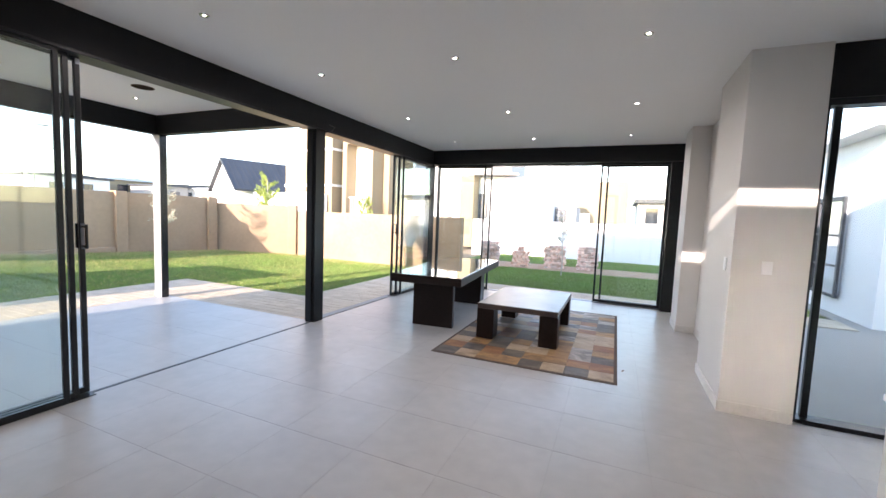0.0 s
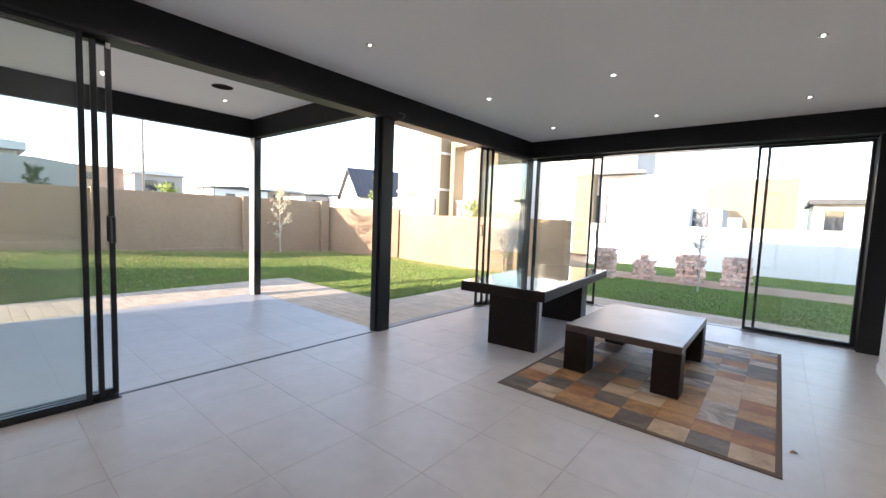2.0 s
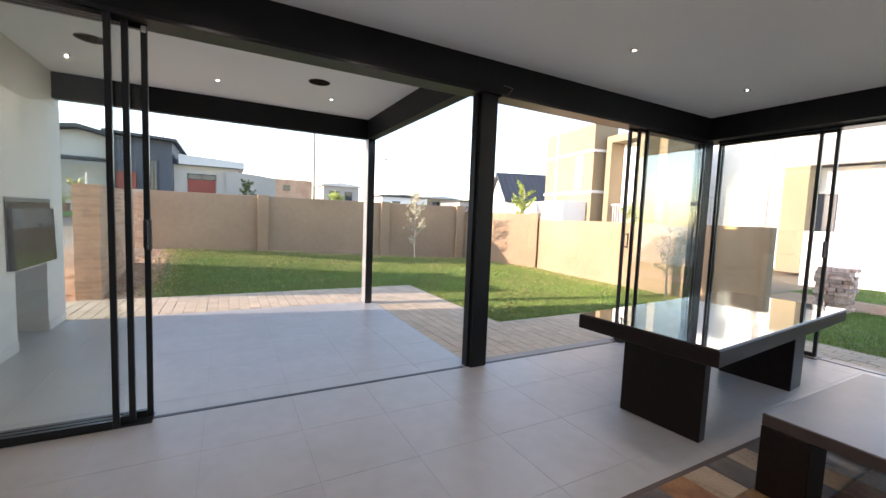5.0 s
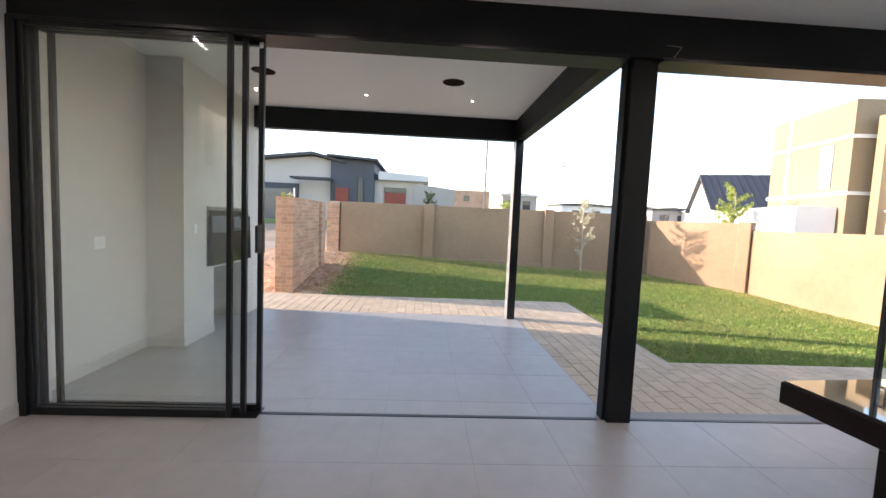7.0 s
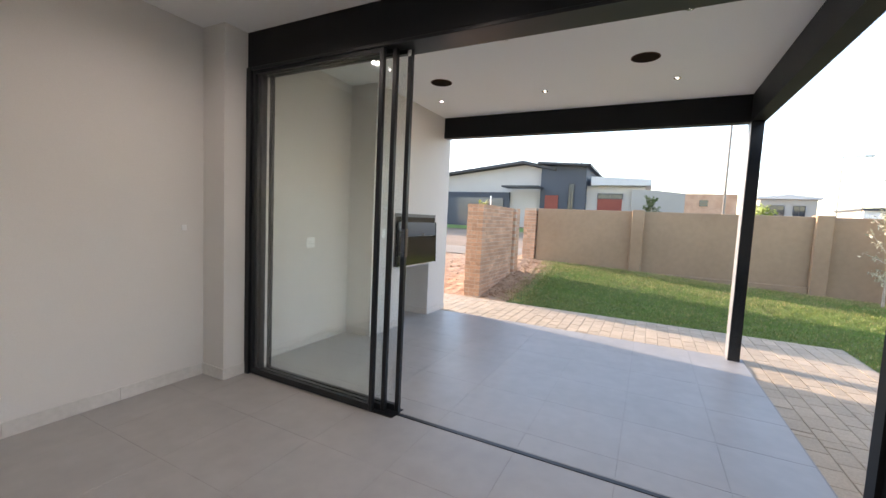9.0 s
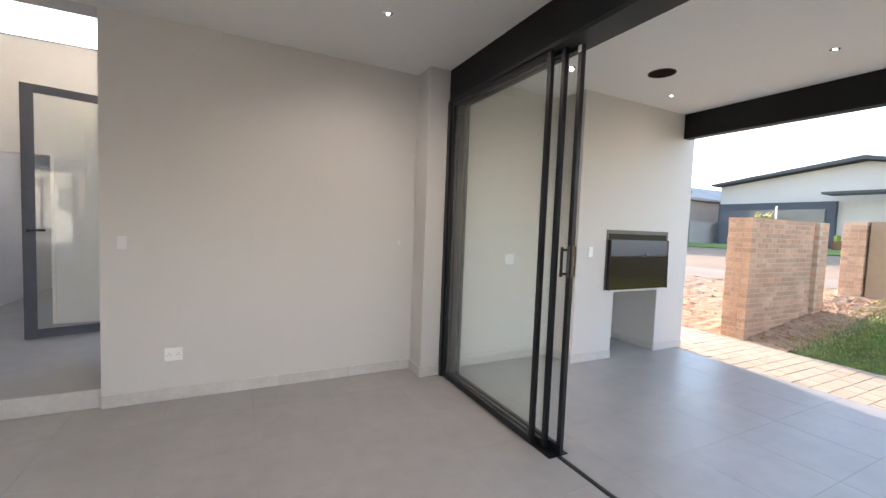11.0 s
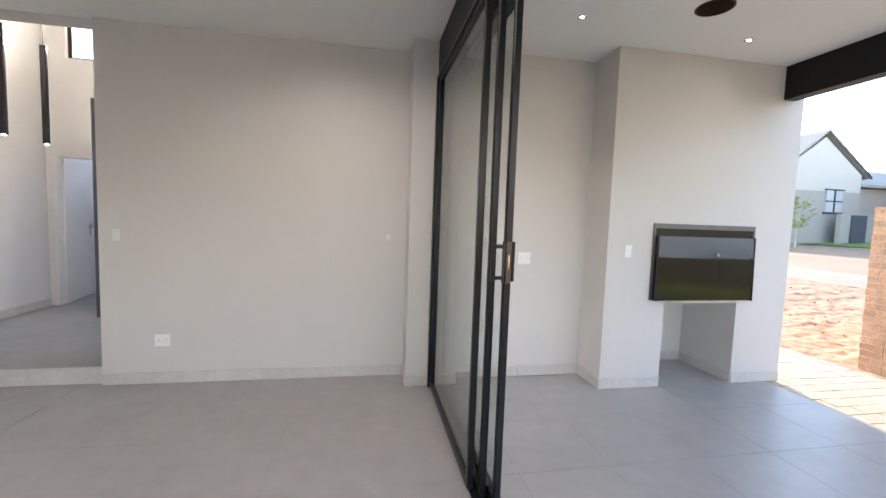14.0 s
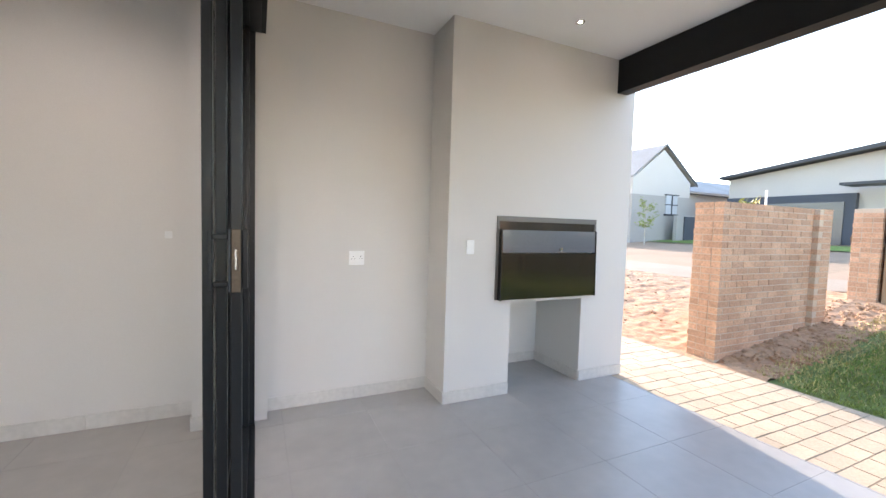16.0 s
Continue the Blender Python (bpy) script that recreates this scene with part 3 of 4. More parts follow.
dining_table()
coffee_table()
rug = thing("rug", "patchwork cowhide rug in brown, tan and grey squares", "rug", (-0.675, 5.8, 0))
part("backing", box(-1.01, -1.6, 0.0, 1.01, 1.6, 0.006), M["rug_edge"], rug)
rnd = random.Random(5)
NX, NY = 8, 13
hx, hy = 1.95 / NX, 3.12 / NY
for i in range(NX):
    for j in range(NY):
        k = rnd.choice(("hide_a", "hide_b", "hide_a", "hide_c", "hide_d", "hide_e", "hide_a", "hide_b", "hide_c", "hide_c", "hide_d", "hide_b"))
        if i > 3 and j > 5 and rnd.random() < 0.5:
            k = "hide_d"
        x0, y0 = -0.975 + i * hx, -1.56 + j * hy
        part("hide_patch", box(x0 + 0.001, y0 + 0.001, 0.0061, x0 + hx - 0.001, y0 + hy - 0.001, 0.0095 + 0.001 * rnd.random()), M[k], rug)

# ---------- outside ground ----------
def ground_z(x, y):
    west = min(max((-8.7 - x) / 3.6, 0), 1)
    north = min(max((y - 3.5) / 7.0, 0), 1)
    far = min(max((-12.5 - x) / 18.0, 0), 1)
    heap = min(max((y + 2.0) / 2.4, 0), 1) * (1 - min(max((y - 0.4) / 4.5, 0), 1))
    return -0.03 + west * (0.38 - 0.27 * north + 0.14 * heap) + far * 0.85


def sheet(name, x0, y0, x1, y1, nx, ny, material, lift=0.0, rough=0.0):
    bm = bmesh.new()
    g = [[bm.verts.new((x0 + (x1 - x0) * i / nx, y0 + (y1 - y0) * j / ny, 0)) for i in range(nx + 1)] for j in range(ny + 1)]
    for row in g:
        for v in row:
            v.co.z = ground_z(v.co.x, v.co.y) + lift + rough * (0.45 * noise.noise((v.co.x * 1.1, v.co.y * 1.4, 0)) + 0.4 * noise.noise((v.co.x * 3.1, v.co.y * 3.7, 3)) + 0.6 * noise.noise((v.co.x * 9.3, v.co.y * 8.7, 5)))
    for j in range(ny):
        for i in range(nx):
            bm.faces.new((g[j][i], g[j][i + 1], g[j + 1][i + 1], g[j + 1][i]))
    return part(name, bm, material, smooth=True)


tagged(sheet("ground", -400, -400, 400, 400, 320, 80, M["veld"], -0.12), "dry sandy open ground out to the horizon", "ground", kind="structure")
tagged(sheet("lawn", -12.35, 5.88, -5.1, 11.1, 40, 30, M["lawn"]), "mown green garden lawn", "lawn", kind="structure")
tagged(sheet("lawn_west", -12.35, 1.1, -8.45, 5.88, 24, 24, M["lawn"]), "mown green garden lawn with a dry edge", "lawn", kind="structure")
tagged(sheet("lawn_north", -5.1, 9.5, 4.0, 18.0, 30, 30, M["lawn"]), "mown green garden lawn in shade", "lawn", kind="structure")
tagged(sheet("soil_yard", -13.2, -14, -8.45, 1.1, 200, 320, M["soil"], 0.0, 0.045), "red sandy bare soil with ridges", "soil", kind="structure")
structure("paving_bed", boxes([(-8.45, -4, -0.2, -7.04, 5.88, -0.019), (-7.04, 4.53, -0.2, -5.1, 5.88, -0.019), (-5.1, 4.53, -0.2, -3.861, 9.5, -0.019), (-3.861, 8.661, -0.2, 4.0, 9.5, -0.019)]), M["sand"], "sand bed of the block paving", "paving")
structure("court_floor", box(1.66, 4.301, -0.2, 9.0, 14.0, -0.03), M["concrete"], "grey concrete courtyard floor", "floor")


# ---------- garden walls ----------
def garden_wall(name, p, q, z0, z1, th, posts, label, plinth=None):
    ob = thing(name, label, "garden wall")
    d = Vector((q[0] - p[0], q[1] - p[1], 0))
    L = d.length
    ob.matrix_basis = pose(p[0], p[1], 0, 0, 0, math.degrees(math.atan2(d.y, d.x)))
    part("panel", box(0, -th, z0, L, 0, z1, 0.01), M["plaster"], ob)
    for s in posts:
        part("pilaster", box(s, -th - 0.02, z0, s + 0.28, 0.10, z1 + 0.03, 0.012), M["plaster"], ob)
    if plinth:
        part("plinth", box(plinth[0], 0.0, z0, plinth[1], 0.05, plinth[2], 0.015), M["plaster"], ob)
    return ob


garden_wall("garden_wall_west", (-12.35, 9.62), (-12.35, 0.65), -0.2, 1.90, 0.22, (0.12, 2.82, 6.32), "brown plastered garden wall with pilasters", (3.10, 6.32, 0.40))
garden_wall("garden_wall_north", (-10.2, 11.05), (-12.42, 9.60), -0.3, 1.74, 0.22, (-0.005,), "sunlit brown plastered garden wall")
garden_wall("garden_wall_north_low", (-3.95, 11.045), (-10.19, 11.045), -0.3, 1.57, 0.22, (), "sunlit brown plastered garden wall")
structure("boundary_wall", box(-6, 18, -0.2, 14, 18.25, 1.53), M["white_wall"], "white plastered boundary wall", "wall")

# ---------- lamps in the ceilings ----------
DOWN = [(x, y, CEIL) for y in (3.49, 5.43, 7.32) for x in (-2.76, -1.235, 0.345)] + [(-2.75, 2.16, CEIL), (-2.74, 0.91, CEIL)]
PATIO = [(x, y, PCEIL) for x in (-4.61, -6.10) for y in (0.81, 2.20, 3.57)]
LAMP_ROOM, LAMP_PATIO = 5.2, 0.2
first = None
for x, y, z in DOWN + PATIO:
    if first is None:
        first = thing("downlight", "small recessed downlight with a white rim, lit", "downlight", (x, y, z), group="ceiling downlights")
        bm = bmesh.new()
        prof = ((0.0125, -0.001), (0.018, -0.005), (0.032, -0.005), (0.036, -0.002), (0.036, 0.0))
        rings = [[bm.verts.new((r * math.cos(a * math.tau / 24), r * math.sin(a * math.tau / 24), h)) for a in range(24)] for r, h in prof]
        for p, q in zip(rings, rings[1:]):
            for a in range(24):
                bm.faces.new((p[a], p[(a + 1) % 24], q[(a + 1) % 24], q[a]))
        part("rim", bm, M["chrome"], first, "thin bright metal rim")
        part("lens", tube((0, 0, -0.003), (0, 0, -0.0005), 0.0125, seg=20), M["lamp"], first)
    else:
        copy_thing(first, pose(x, y, z))
    sp = new("downlight_beam", bpy.data.lights.new("downlight_beam", "SPOT"))
    sp.data.energy = LAMP_ROOM if z == CEIL else LAMP_PATIO
    sp.data.spot_size, sp.data.spot_blend, sp.data.shadow_soft_size = radians(165), 1.0, 0.018
    sp.data.color = (1.0, 0.95, 0.92)
    sp.location = (x, y, z - 0.02)
for y in (3.28, 1.16):
    ob = thing("ceiling_cutout", "round brown-edged cut-out in the patio ceiling", "ceiling hole", (-5.43, y, PCEIL), group="patio ceiling cut-outs")
    part("rim", tube((0, 0, -0.003), (0, 0, 0), 0.125, seg=32), M["brown"], ob)
    # flat disc on the ceiling; the depth's shade is only in its dark colour
    part("recess", tube((0, 0, -0.0045), (0, 0, -0.0031), 0.112, seg=32), M["hole"], ob)


# ---------- small fittings on the walls ----------
def wall_plate(name, label, category, at, turn, w, h, slots):
    """A plate that faces local -y."""
    ob = thing(name, label, category, at, turn, group="wall plates")
    part("plate", box(-w / 2, -0.009, -h / 2, w / 2, 0, h / 2, 0.003), M["white_wall" if category == "cover plate" else "white"], ob)
    for a, b, c, d, k in slots:
        part("rocker" if k == "white" else "socket_hole", box(a - c / 2, -0.012 if k == "white" else -0.0096, b - d / 2, a + c / 2, -0.0085, b + d / 2, 0.001), M[k], ob)
    return ob


holes = [(-0.03, 0.01, 0.006, 0.006, "soot"), (-0.042, -0.008, 0.005, 0.005, "soot"), (-0.018, -0.008, 0.005, 0.005, "soot"),
         (0.032, 0.012, 0.006, 0.006, "soot"), (0.02, -0.006, 0.005, 0.005, "soot"), (0.044, -0.006, 0.005, 0.005, "soot"), (0.0, 0.03, 0.018, 0.012, "white")]
wall_plate("wall_socket", "white double wall socket low on the wall", "wall socket", (-1.32, -0.08, 0.38), 180, 0.125, 0.105, holes)
wall_plate("wall_socket", "white double wall socket on the patio wall", "wall socket", (-4.545, 0.063, 1.165), 180, 0.125, 0.115, holes)
wall_plate("wall_socket", "white wall socket in the hall", "wall socket", (1.20, -1.52, 0.47), 270, 0.11, 0.105, holes)
wall_plate("light_switch", "white single light switch on the chimney breast", "light switch", (-5.385, 0.445, 1.28), 180, 0.07, 0.115, [(0, 0, 0.03, 0.06, "white")])
wall_plate("light_switch", "white light switch on the wall end", "light switch", (1.13, 4.23, 1.27), 270, 0.075, 0.115, [(0, 0, 0.03, 0.06, "white")])
wall_plate("light_switch", "pale blank cover plate on the pier", "cover plate", (1.375, 4.05, 1.27), 0, 0.075, 0.11, [])
wall_plate("light_switch", "pale blank cover plate on the wall", "cover plate", (-0.985, -0.08, 1.29), 180, 0.06, 0.1, [])
wall_plate("light_switch", "small pale blank cover plate on the wall", "cover plate", (-3.24, -0.08, 1.325), 180, 0.045, 0.05, [])

# bent wire bracket at the head of the post
hook = thing("wire_bracket", "thin bent metal bracket at the head of the post", "bracket")
part("wire", tube((-3.62, 4.74, 2.735), (-3.60, 4.78, 2.80), 0.004, seg=8), M["zinc"], hook)
part("wire", tube((-3.60, 4.78, 2.80), (-3.62, 4.68, 2.815), 0.004, seg=8), M["zinc"], hook)

# ---------- built-in braai ----------
braai = thing("built_in_braai", "black steel built-in barbecue with a closed folding door", "barbecue", (-6.185, 0.445, 0))
part("frame", boxes([(-0.553, 0, 1.50, 0.553, 0.012, 1.545), (-0.553, 0, 0.83, -0.53, 0.012, 1.50), (0.53, 0, 0.83, 0.553, 0.012, 1.50)], 0.002), M["zinc"], braai, "thin galvanised steel trim")
part("hood", box(-0.53, -0.12, 1.42, 0.53, 0.004, 1.50), M["soot"], braai)
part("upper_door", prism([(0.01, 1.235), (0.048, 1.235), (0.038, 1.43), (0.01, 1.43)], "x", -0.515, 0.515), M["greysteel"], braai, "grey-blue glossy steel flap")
# the flap's brown mottling is a reflection of the ground, put into the colour
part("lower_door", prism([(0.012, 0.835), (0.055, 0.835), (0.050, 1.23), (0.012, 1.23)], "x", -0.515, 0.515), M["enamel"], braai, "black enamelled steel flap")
part("side_plate", prism([(0.0, 0.83), (0.062, 0.83), (0.045, 1.435), (0.0, 1.435)], "x", 0.517, 0.528), M["soot"], braai)
part("side_plate", prism([(0.0, 0.83), (0.062, 0.83), (0.045, 1.435), (0.0, 1.435)], "x", -0.528, -0.517), M["soot"], braai)
knob = part("knob", tube((-0.09, 0.05, 1.265), (-0.09, 0.075, 1.265), 0.013, 0.016, seg=16), M["chrome"], braai, "small chrome knob")

# ---------- hall things ----------
def pendant(y):
    ob = thing("pendant_light", "long slim black tube pendant lamp", "pendant lamp", (0.78, y, 2.25), group="pendants in the hall")
    part("tube", tube((0, 0, 0), (0, 0, 1.15), 0.035, seg=20), M["black"], ob, smooth=False)
    part("lens", tube((0, 0, -0.003), (0, 0, 0.0), 0.016, seg=16), M["lamp"], ob)
    part("cable", tube((0, 0, 1.15), (0, 0, 2.37), 0.004, seg=6), M["black"], ob)


for y in (-0.83, -1.42, -2.0):
    pendant(y)
idoor = thing("hall_door", "white painted interior door standing half open", "door", (1.10, -2.70, 0.155), kind="structure")
idoor.matrix_basis = pose(1.08, -2.70, 0.155, 0, 0, -79)
leaf = part("leaf", box(0, -0.02, 0, 0.80, 0.02, 2.03, 0.003), M["door_white"], idoor)
part("handle", boxes([(0.73, 0.02, 0.92, 0.76, 0.028, 1.10), (0.735, 0.028, 1.04, 0.755, 0.06, 1.06), (0.62, 0.05, 1.04, 0.755, 0.065, 1.06)], 0.002), M["chrome"], leaf, "chrome lever handle")
part("handle", boxes([(0.73, -0.028, 0.92, 0.76, -0.02, 1.10), (0.735, -0.06, 1.04, 0.755, -0.028, 1.06), (0.62, -0.065, 1.04, 0.755, -0.05, 1.06)], 0.002), M["chrome"], leaf, "chrome lever handle")
for z in (0.2, 1.83):
    part("hinge", tube((0, 0.02, z), (0, 0.02, z + 0.1), 0.009, seg=10), M["chrome"], idoor)
structure("door_lining", boxes([(1.085, -2.76, 0.148, 1.12, -2.59, 2.20), (0.18, -2.76, 0.148, 0.215, -2.59, 2.20), (0.215, -2.76, 2.165, 1.085, -2.59, 2.20)]), M["door_white"], "white painted door lining", "door frame")
gdoor = thing("entrance_door", "charcoal framed glass entrance door standing open", "glass door", kind="structure")
gdoor.matrix_basis = pose(0.20, -1.83, 0.165, 0, 0, 196)
part("stile", box(0, -0.022, 0, 0.10, 0.022, 2.63, 0.003), M["charcoal"], gdoor)
part("stile", box(0.90, -0.022, 0, 1.0, 0.022, 2.63, 0.003), M["charcoal"], gdoor)
part("rail", box(0.10, -0.022, 0, 0.90, 0.022, 0.09), M["charcoal"], gdoor)
part("rail", box(0.10, -0.022, 2.55, 0.90, 0.022, 2.63), M["charcoal"], gdoor)
g = part("pane", box(0.09, -0.004, 0.08, 0.91, 0.004, 2.56), M["glass"], gdoor)
g.visible_shadow = False
part("handle", boxes([(0.03, -0.05, 1.12, 0.06, -0.022, 1.16), (0.03, -0.06, 1.13, 0.17, -0.046, 1.15)], 0.002), M["black"], gdoor)
part("handle", boxes([(0.03, 0.022, 1.12, 0.06, 0.05, 1.16), (0.03, 0.046, 1.13, 0.17, 0.06, 1.15)], 0.002), M["black"], gdoor)
hw = thing("window_hall", "high clerestory window with slim black frame", "window", kind="structure")
part("window_frame", boxes([(-0.85, -2.70, 3.47, 0.93, -2.65, 3.50), (0.88, -2.70, 3.50, 0.93, -2.65, 4.45), (-0.85, -2.70, 4.41, 0.93, -2.65, 4.45)]), M["black"], hw)
g = part("pane", box(-0.85, -2.68, 3.50, 0.88, -2.672, 4.41), M["glass"], hw)
g.visible_shadow = False

# kitchen island at the start of the walk
island = thing("kitchen_island", "greige kitchen island with a pale stone top", "kitchen island", (1.33, 1.35, 0))
part("worktop", box(0, 0, 0.87, 2.2, 0.95, 0.90, 0.003), M["white_wall"], island, "pale stone worktop")
part("carcass", box(0.015, 0.015, 0.0, 2.185, 0.935, 0.869), M["wall"], island)


# ---------- trees ----------
def sapling(at, h, seed, spread, leaf_mat, label, n=420, start=0.35, name="sapling", leaf_size=0.035):
    rn = random.Random(seed)
    ob = thing(name, label, "tree", at)
    bm = bmesh.new()
    def seg(a, b, r0, r1):
        t = tube(a, b, r0, r1, 8)
        me = bpy.data.meshes.new("t")
        t.to_mesh(me)
        bm.from_mesh(me)
        bpy.data.meshes.remove(me)
        t.free()
    pts, p = [Vector((0, 0, -0.05))], Vector((0, 0, -0.05))
    for i in range(6):
        p = p + Vector((rn.uniform(-0.02, 0.02), rn.uniform(-0.02, 0.02), (h + 0.05) / 6))
        pts.append(p)
    r = 0.012 + h * 0.007
    for i in range(6):
        seg(pts[i], pts[i + 1], r * (1 - i / 7.5), r * (1 - (i + 1) / 7.5))
    tips = []
    for i in range(26):
        k = rn.uniform(start, 0.97)
        a = pts[0].lerp(pts[-1], k)
        ang = rn.uniform(0, math.tau)
        ln = spread * (1.15 - abs(k - 0.6)) * rn.uniform(0.5, 1.0)
        b = a + Vector((math.cos(ang) * ln, math.sin(ang) * ln, ln * rn.uniform(0.5, 1.3)))
        seg(a, b, r * 0.35, r * 0.1)
        tips.append((a, b))
    part("trunk", bm, M["bark"], ob)
    V, F = [], []
    for i in range(n):
        a, b = rn.choice(tips)
        c = a.lerp(b, rn.uniform(0.25, 1.1)) + Vector([rn.gauss(0, spread * 0.09) for _ in range(3)])
        u = Vector([rn.gauss(0, 1) for _ in range(3)]).normalized()
        w = u.orthogonal().normalized()
        s = leaf_size * rn.uniform(0.6, 1.3)
        o = len(V)
        V += [c - u * s, c + w * s * 0.35, c + u * s, c - w * s * 0.35]
        F.append((o, o + 1, o + 2, o + 3))
    me = bpy.data.meshes.new("crown")
    me.from_pydata([tuple(v) for v in V], [], F)
    me.materials.append(leaf_mat)
    cr = new("crown", me)
    cr.parent = ob
    return ob


sapling((-11.95, 7.55, ground_z(-11.95, 7.55)), 2.05, 3, 0.40, M["leaf"], "young olive tree with thin grey-green leaves on the lawn", n=950, start=0.2)
sapling((-5.2, 10.05, -0.03), 1.6, 4, 0.36, M["leaf"], "young olive tree with thin leaves beside the garden wall")
sapling((-1.2, 12.27, -0.03), 1.75, 6, 0.32, M["leaf"], "slim staked young tree with few leaves on the lawn", n=160, start=0.55)
sapling((-16.0, 15.2, -0.1), 3.2, 8, 0.55, M["leaf_b"], "bright green young tree behind the garden wall", n=1900, start=0.45, name="tree", leaf_size=0.06)
sapling((-11.2, 16.6, -0.1), 2.5, 9, 0.45, M["leaf_b"], "bright green young tree beside the tan house", n=700, start=0.4, name="tree", leaf_size=0.06)
sapling((-22.3, -11.4, 0.72), 2.1, 11, 0.55, M["leaf_b"], "young leafy tree on the street verge", n=700, start=0.4, name="tree", leaf_size=0.06)

# ---------- stacks of old bricks on the north lawn ----------
for n, (x, y, w, h, top) in enumerate(((-3.6, 13.0, 0.56, 0.80, 0), (-2.75, 13.8, 0.52, 0.50, 2), (-1.65, 14.1, 0.68, 0.72, 0), (-0.6, 14.4, 0.66, 0.74, 0))):
    rn = random.Random(n)
    bm = bmesh.new()
    course = 0.078

    def lay(x0, x1, y0, z0):
        """One old brick, a little askew and chipped."""
        r = box(x0 + 0.004, y0, z0 + 0.002, x1 - 0.004, y0 + 0.21, z0 + 0.074, 0.006)
        c = Vector(((x0 + x1) / 2, y0 + 0.105, z0))
        turn = Matrix.Translation(c + Vector((rn.uniform(-0.012, 0.012), rn.uniform(-0.03, 0.03), 0))) @ Matrix.Rotation(radians(rn.uniform(-7, 7)), 4, "Z") @ Matrix.Translation(-c)
        bmesh.ops.transform(r, matrix=turn, verts=r.verts)
        me = bpy.data.meshes.new("tmp")
        r.to_mesh(me)
        bm.from_mesh(me)
        bpy.data.meshes.remove(me)
        r.free()

    k = 0
    while k * course < h:
        a = -w / 2 + rn.uniform(-0.03, 0.03)
        while a < w / 2 - 0.06:
            b = min(a + rn.choice((0.11, 0.215, 0.215)), w / 2 + rn.uniform(-0.03, 0.04))
            for yy in (-0.22, 0.0):
                if (k + 1) * course < h or abs(a + b) < 0.36 or rn.random() < 0.6:
                    lay(a, b, yy, k * course)
            a = b
        k += 1
    for i in range(top):
        lay(-0.11 + 0.02 * i, 0.11 - 0.02 * i, -0.12, k * course + 0.076 * i)
    st = thing("brick_stack", "rough stack of old red and white bricks on the lawn", "brick stack", (x, y, -0.03), rn.uniform(-6, 6), group="brick stacks")
    part("bricks", bm, M["stone"], st)
tagged(sheet("soil_strip", -5.0, 13.2, 4.0, 14.9, 30, 10, M["soil"], 0.006, 0.01), "bare soil strip under the brick stacks", "soil", kind="structure")


# ---------- houses round about ----------
def opening(ob, name, x, y, z, w, h, facing, frame=0.06, glassmat="darkglass"):
    """A window or door let into a wall; facing names the side it looks to."""
    win = part(name, {"e": box(x, y - w / 2, z, x + 0.05, y + w / 2, z + h), "s": box(x - w / 2, y - 0.05, z, x + w / 2, y, z + h)}[facing], M[glassmat], ob)
    if frame:
        f = frame
        rows = {"e": [(x, y - w / 2 - f, z - f, x + 0.09, y + w / 2 + f, z), (x, y - w / 2 - f, z + h, x + 0.09, y + w / 2 + f, z + h + f), (x, y - w / 2 - f, z, x + 0.09, y - w / 2, z + h), (x, y + w / 2, z, x + 0.09, y + w / 2 + f, z + h), (x, y - 0.03, z, x + 0.08, y + 0.03, z + h)],
                "s": [(x - w / 2 - f, y - 0.09, z - f, x + w / 2 + f, y, z), (x - w / 2 - f, y - 0.09, z + h, x + w / 2 + f, y, z + h + f), (x - w / 2 - f, y - 0.09, z, x - w / 2, y, z + h), (x + w / 2, y - 0.09, z, x + w / 2 + f, y, z + h), (x - 0.03, y - 0.08, z, x + 0.03, y, z + h)]}[facing]
        part("window_frame", boxes(rows), M["slate"], win)


# white and charcoal house across the street
h = thing("house", "white and charcoal modern house with a dark garage door", "house")
part("wall", prism([(-11.8, 0.2), (-11.8, 4.72), (-4.9, 5.6), (-2.6, 5.1), (-2.6, 0.2)], "x", -42, -30), M["palegrey"], h, "pale grey gable wall")
part("roof", prism([(-12.1, 4.75), (-12.1, 4.9), (-4.9, 5.85), (-2.6, 5.3), (-2.6, 5.12), (-4.9, 5.65)], "x", -42.5, -29.4), M["slate"], h)
part("garage_surround", box(-30.0, -11.7, 0.2, -29.7, -5.9, 3.6), M["charcoal"], h)
for k in range(5):
    part("garage_panel", box(-29.7, -11.5, 0.9 + 0.46 * k, -29.64, -6.3, 0.9 + 0.46 * k + 0.45), M["greysteel"], h)
part("tower", box(-41, -3.6, 0.2, -29.6, -0.6, 5.45), M["charcoal"], h, "charcoal rendered tower")
part("tower_roof", prism([(-3.8, 5.55), (-3.8, 5.7), (-0.3, 5.5), (-0.3, 5.35)], "x", -41.5, -29.1), M["slate"], h)
part("side_wall", box(-41, -0.6, 0.2, -30.4, 3.0, 4.15), M["palegrey"], h)
part("side_roof", prism([(-0.3, 4.16), (-0.3, 4.75), (3.3, 4.55), (3.3, 4.16)], "x", -41.5, -29.9), M["sheetmetal"], h)
part("canopy", box(-29.59, -6.0, 3.86, -28.2, -3.4, 3.98), M["slate"], h)
part("panel", box(-29.59, -3.22, 1.2, -29.45, -2.33, 3.42), M["redbrown"], h)
part("chimney_pot", tube((-31, -1.2, 5.4), (-31, -1.2, 6.1), 0.06, seg=8), M["sheetmetal"], h)
part("panel", box(-30.39, 0.13, 1.2, -30.3, 1.66, 3.28), M["redbrown"], h)
opening(h, "window", -29.6, -1.5, 2.0, 0.26, 2.18, "e")
opening(h, "window", -30.4, 0.90, 3.34, 1.46, 0.26, "e")

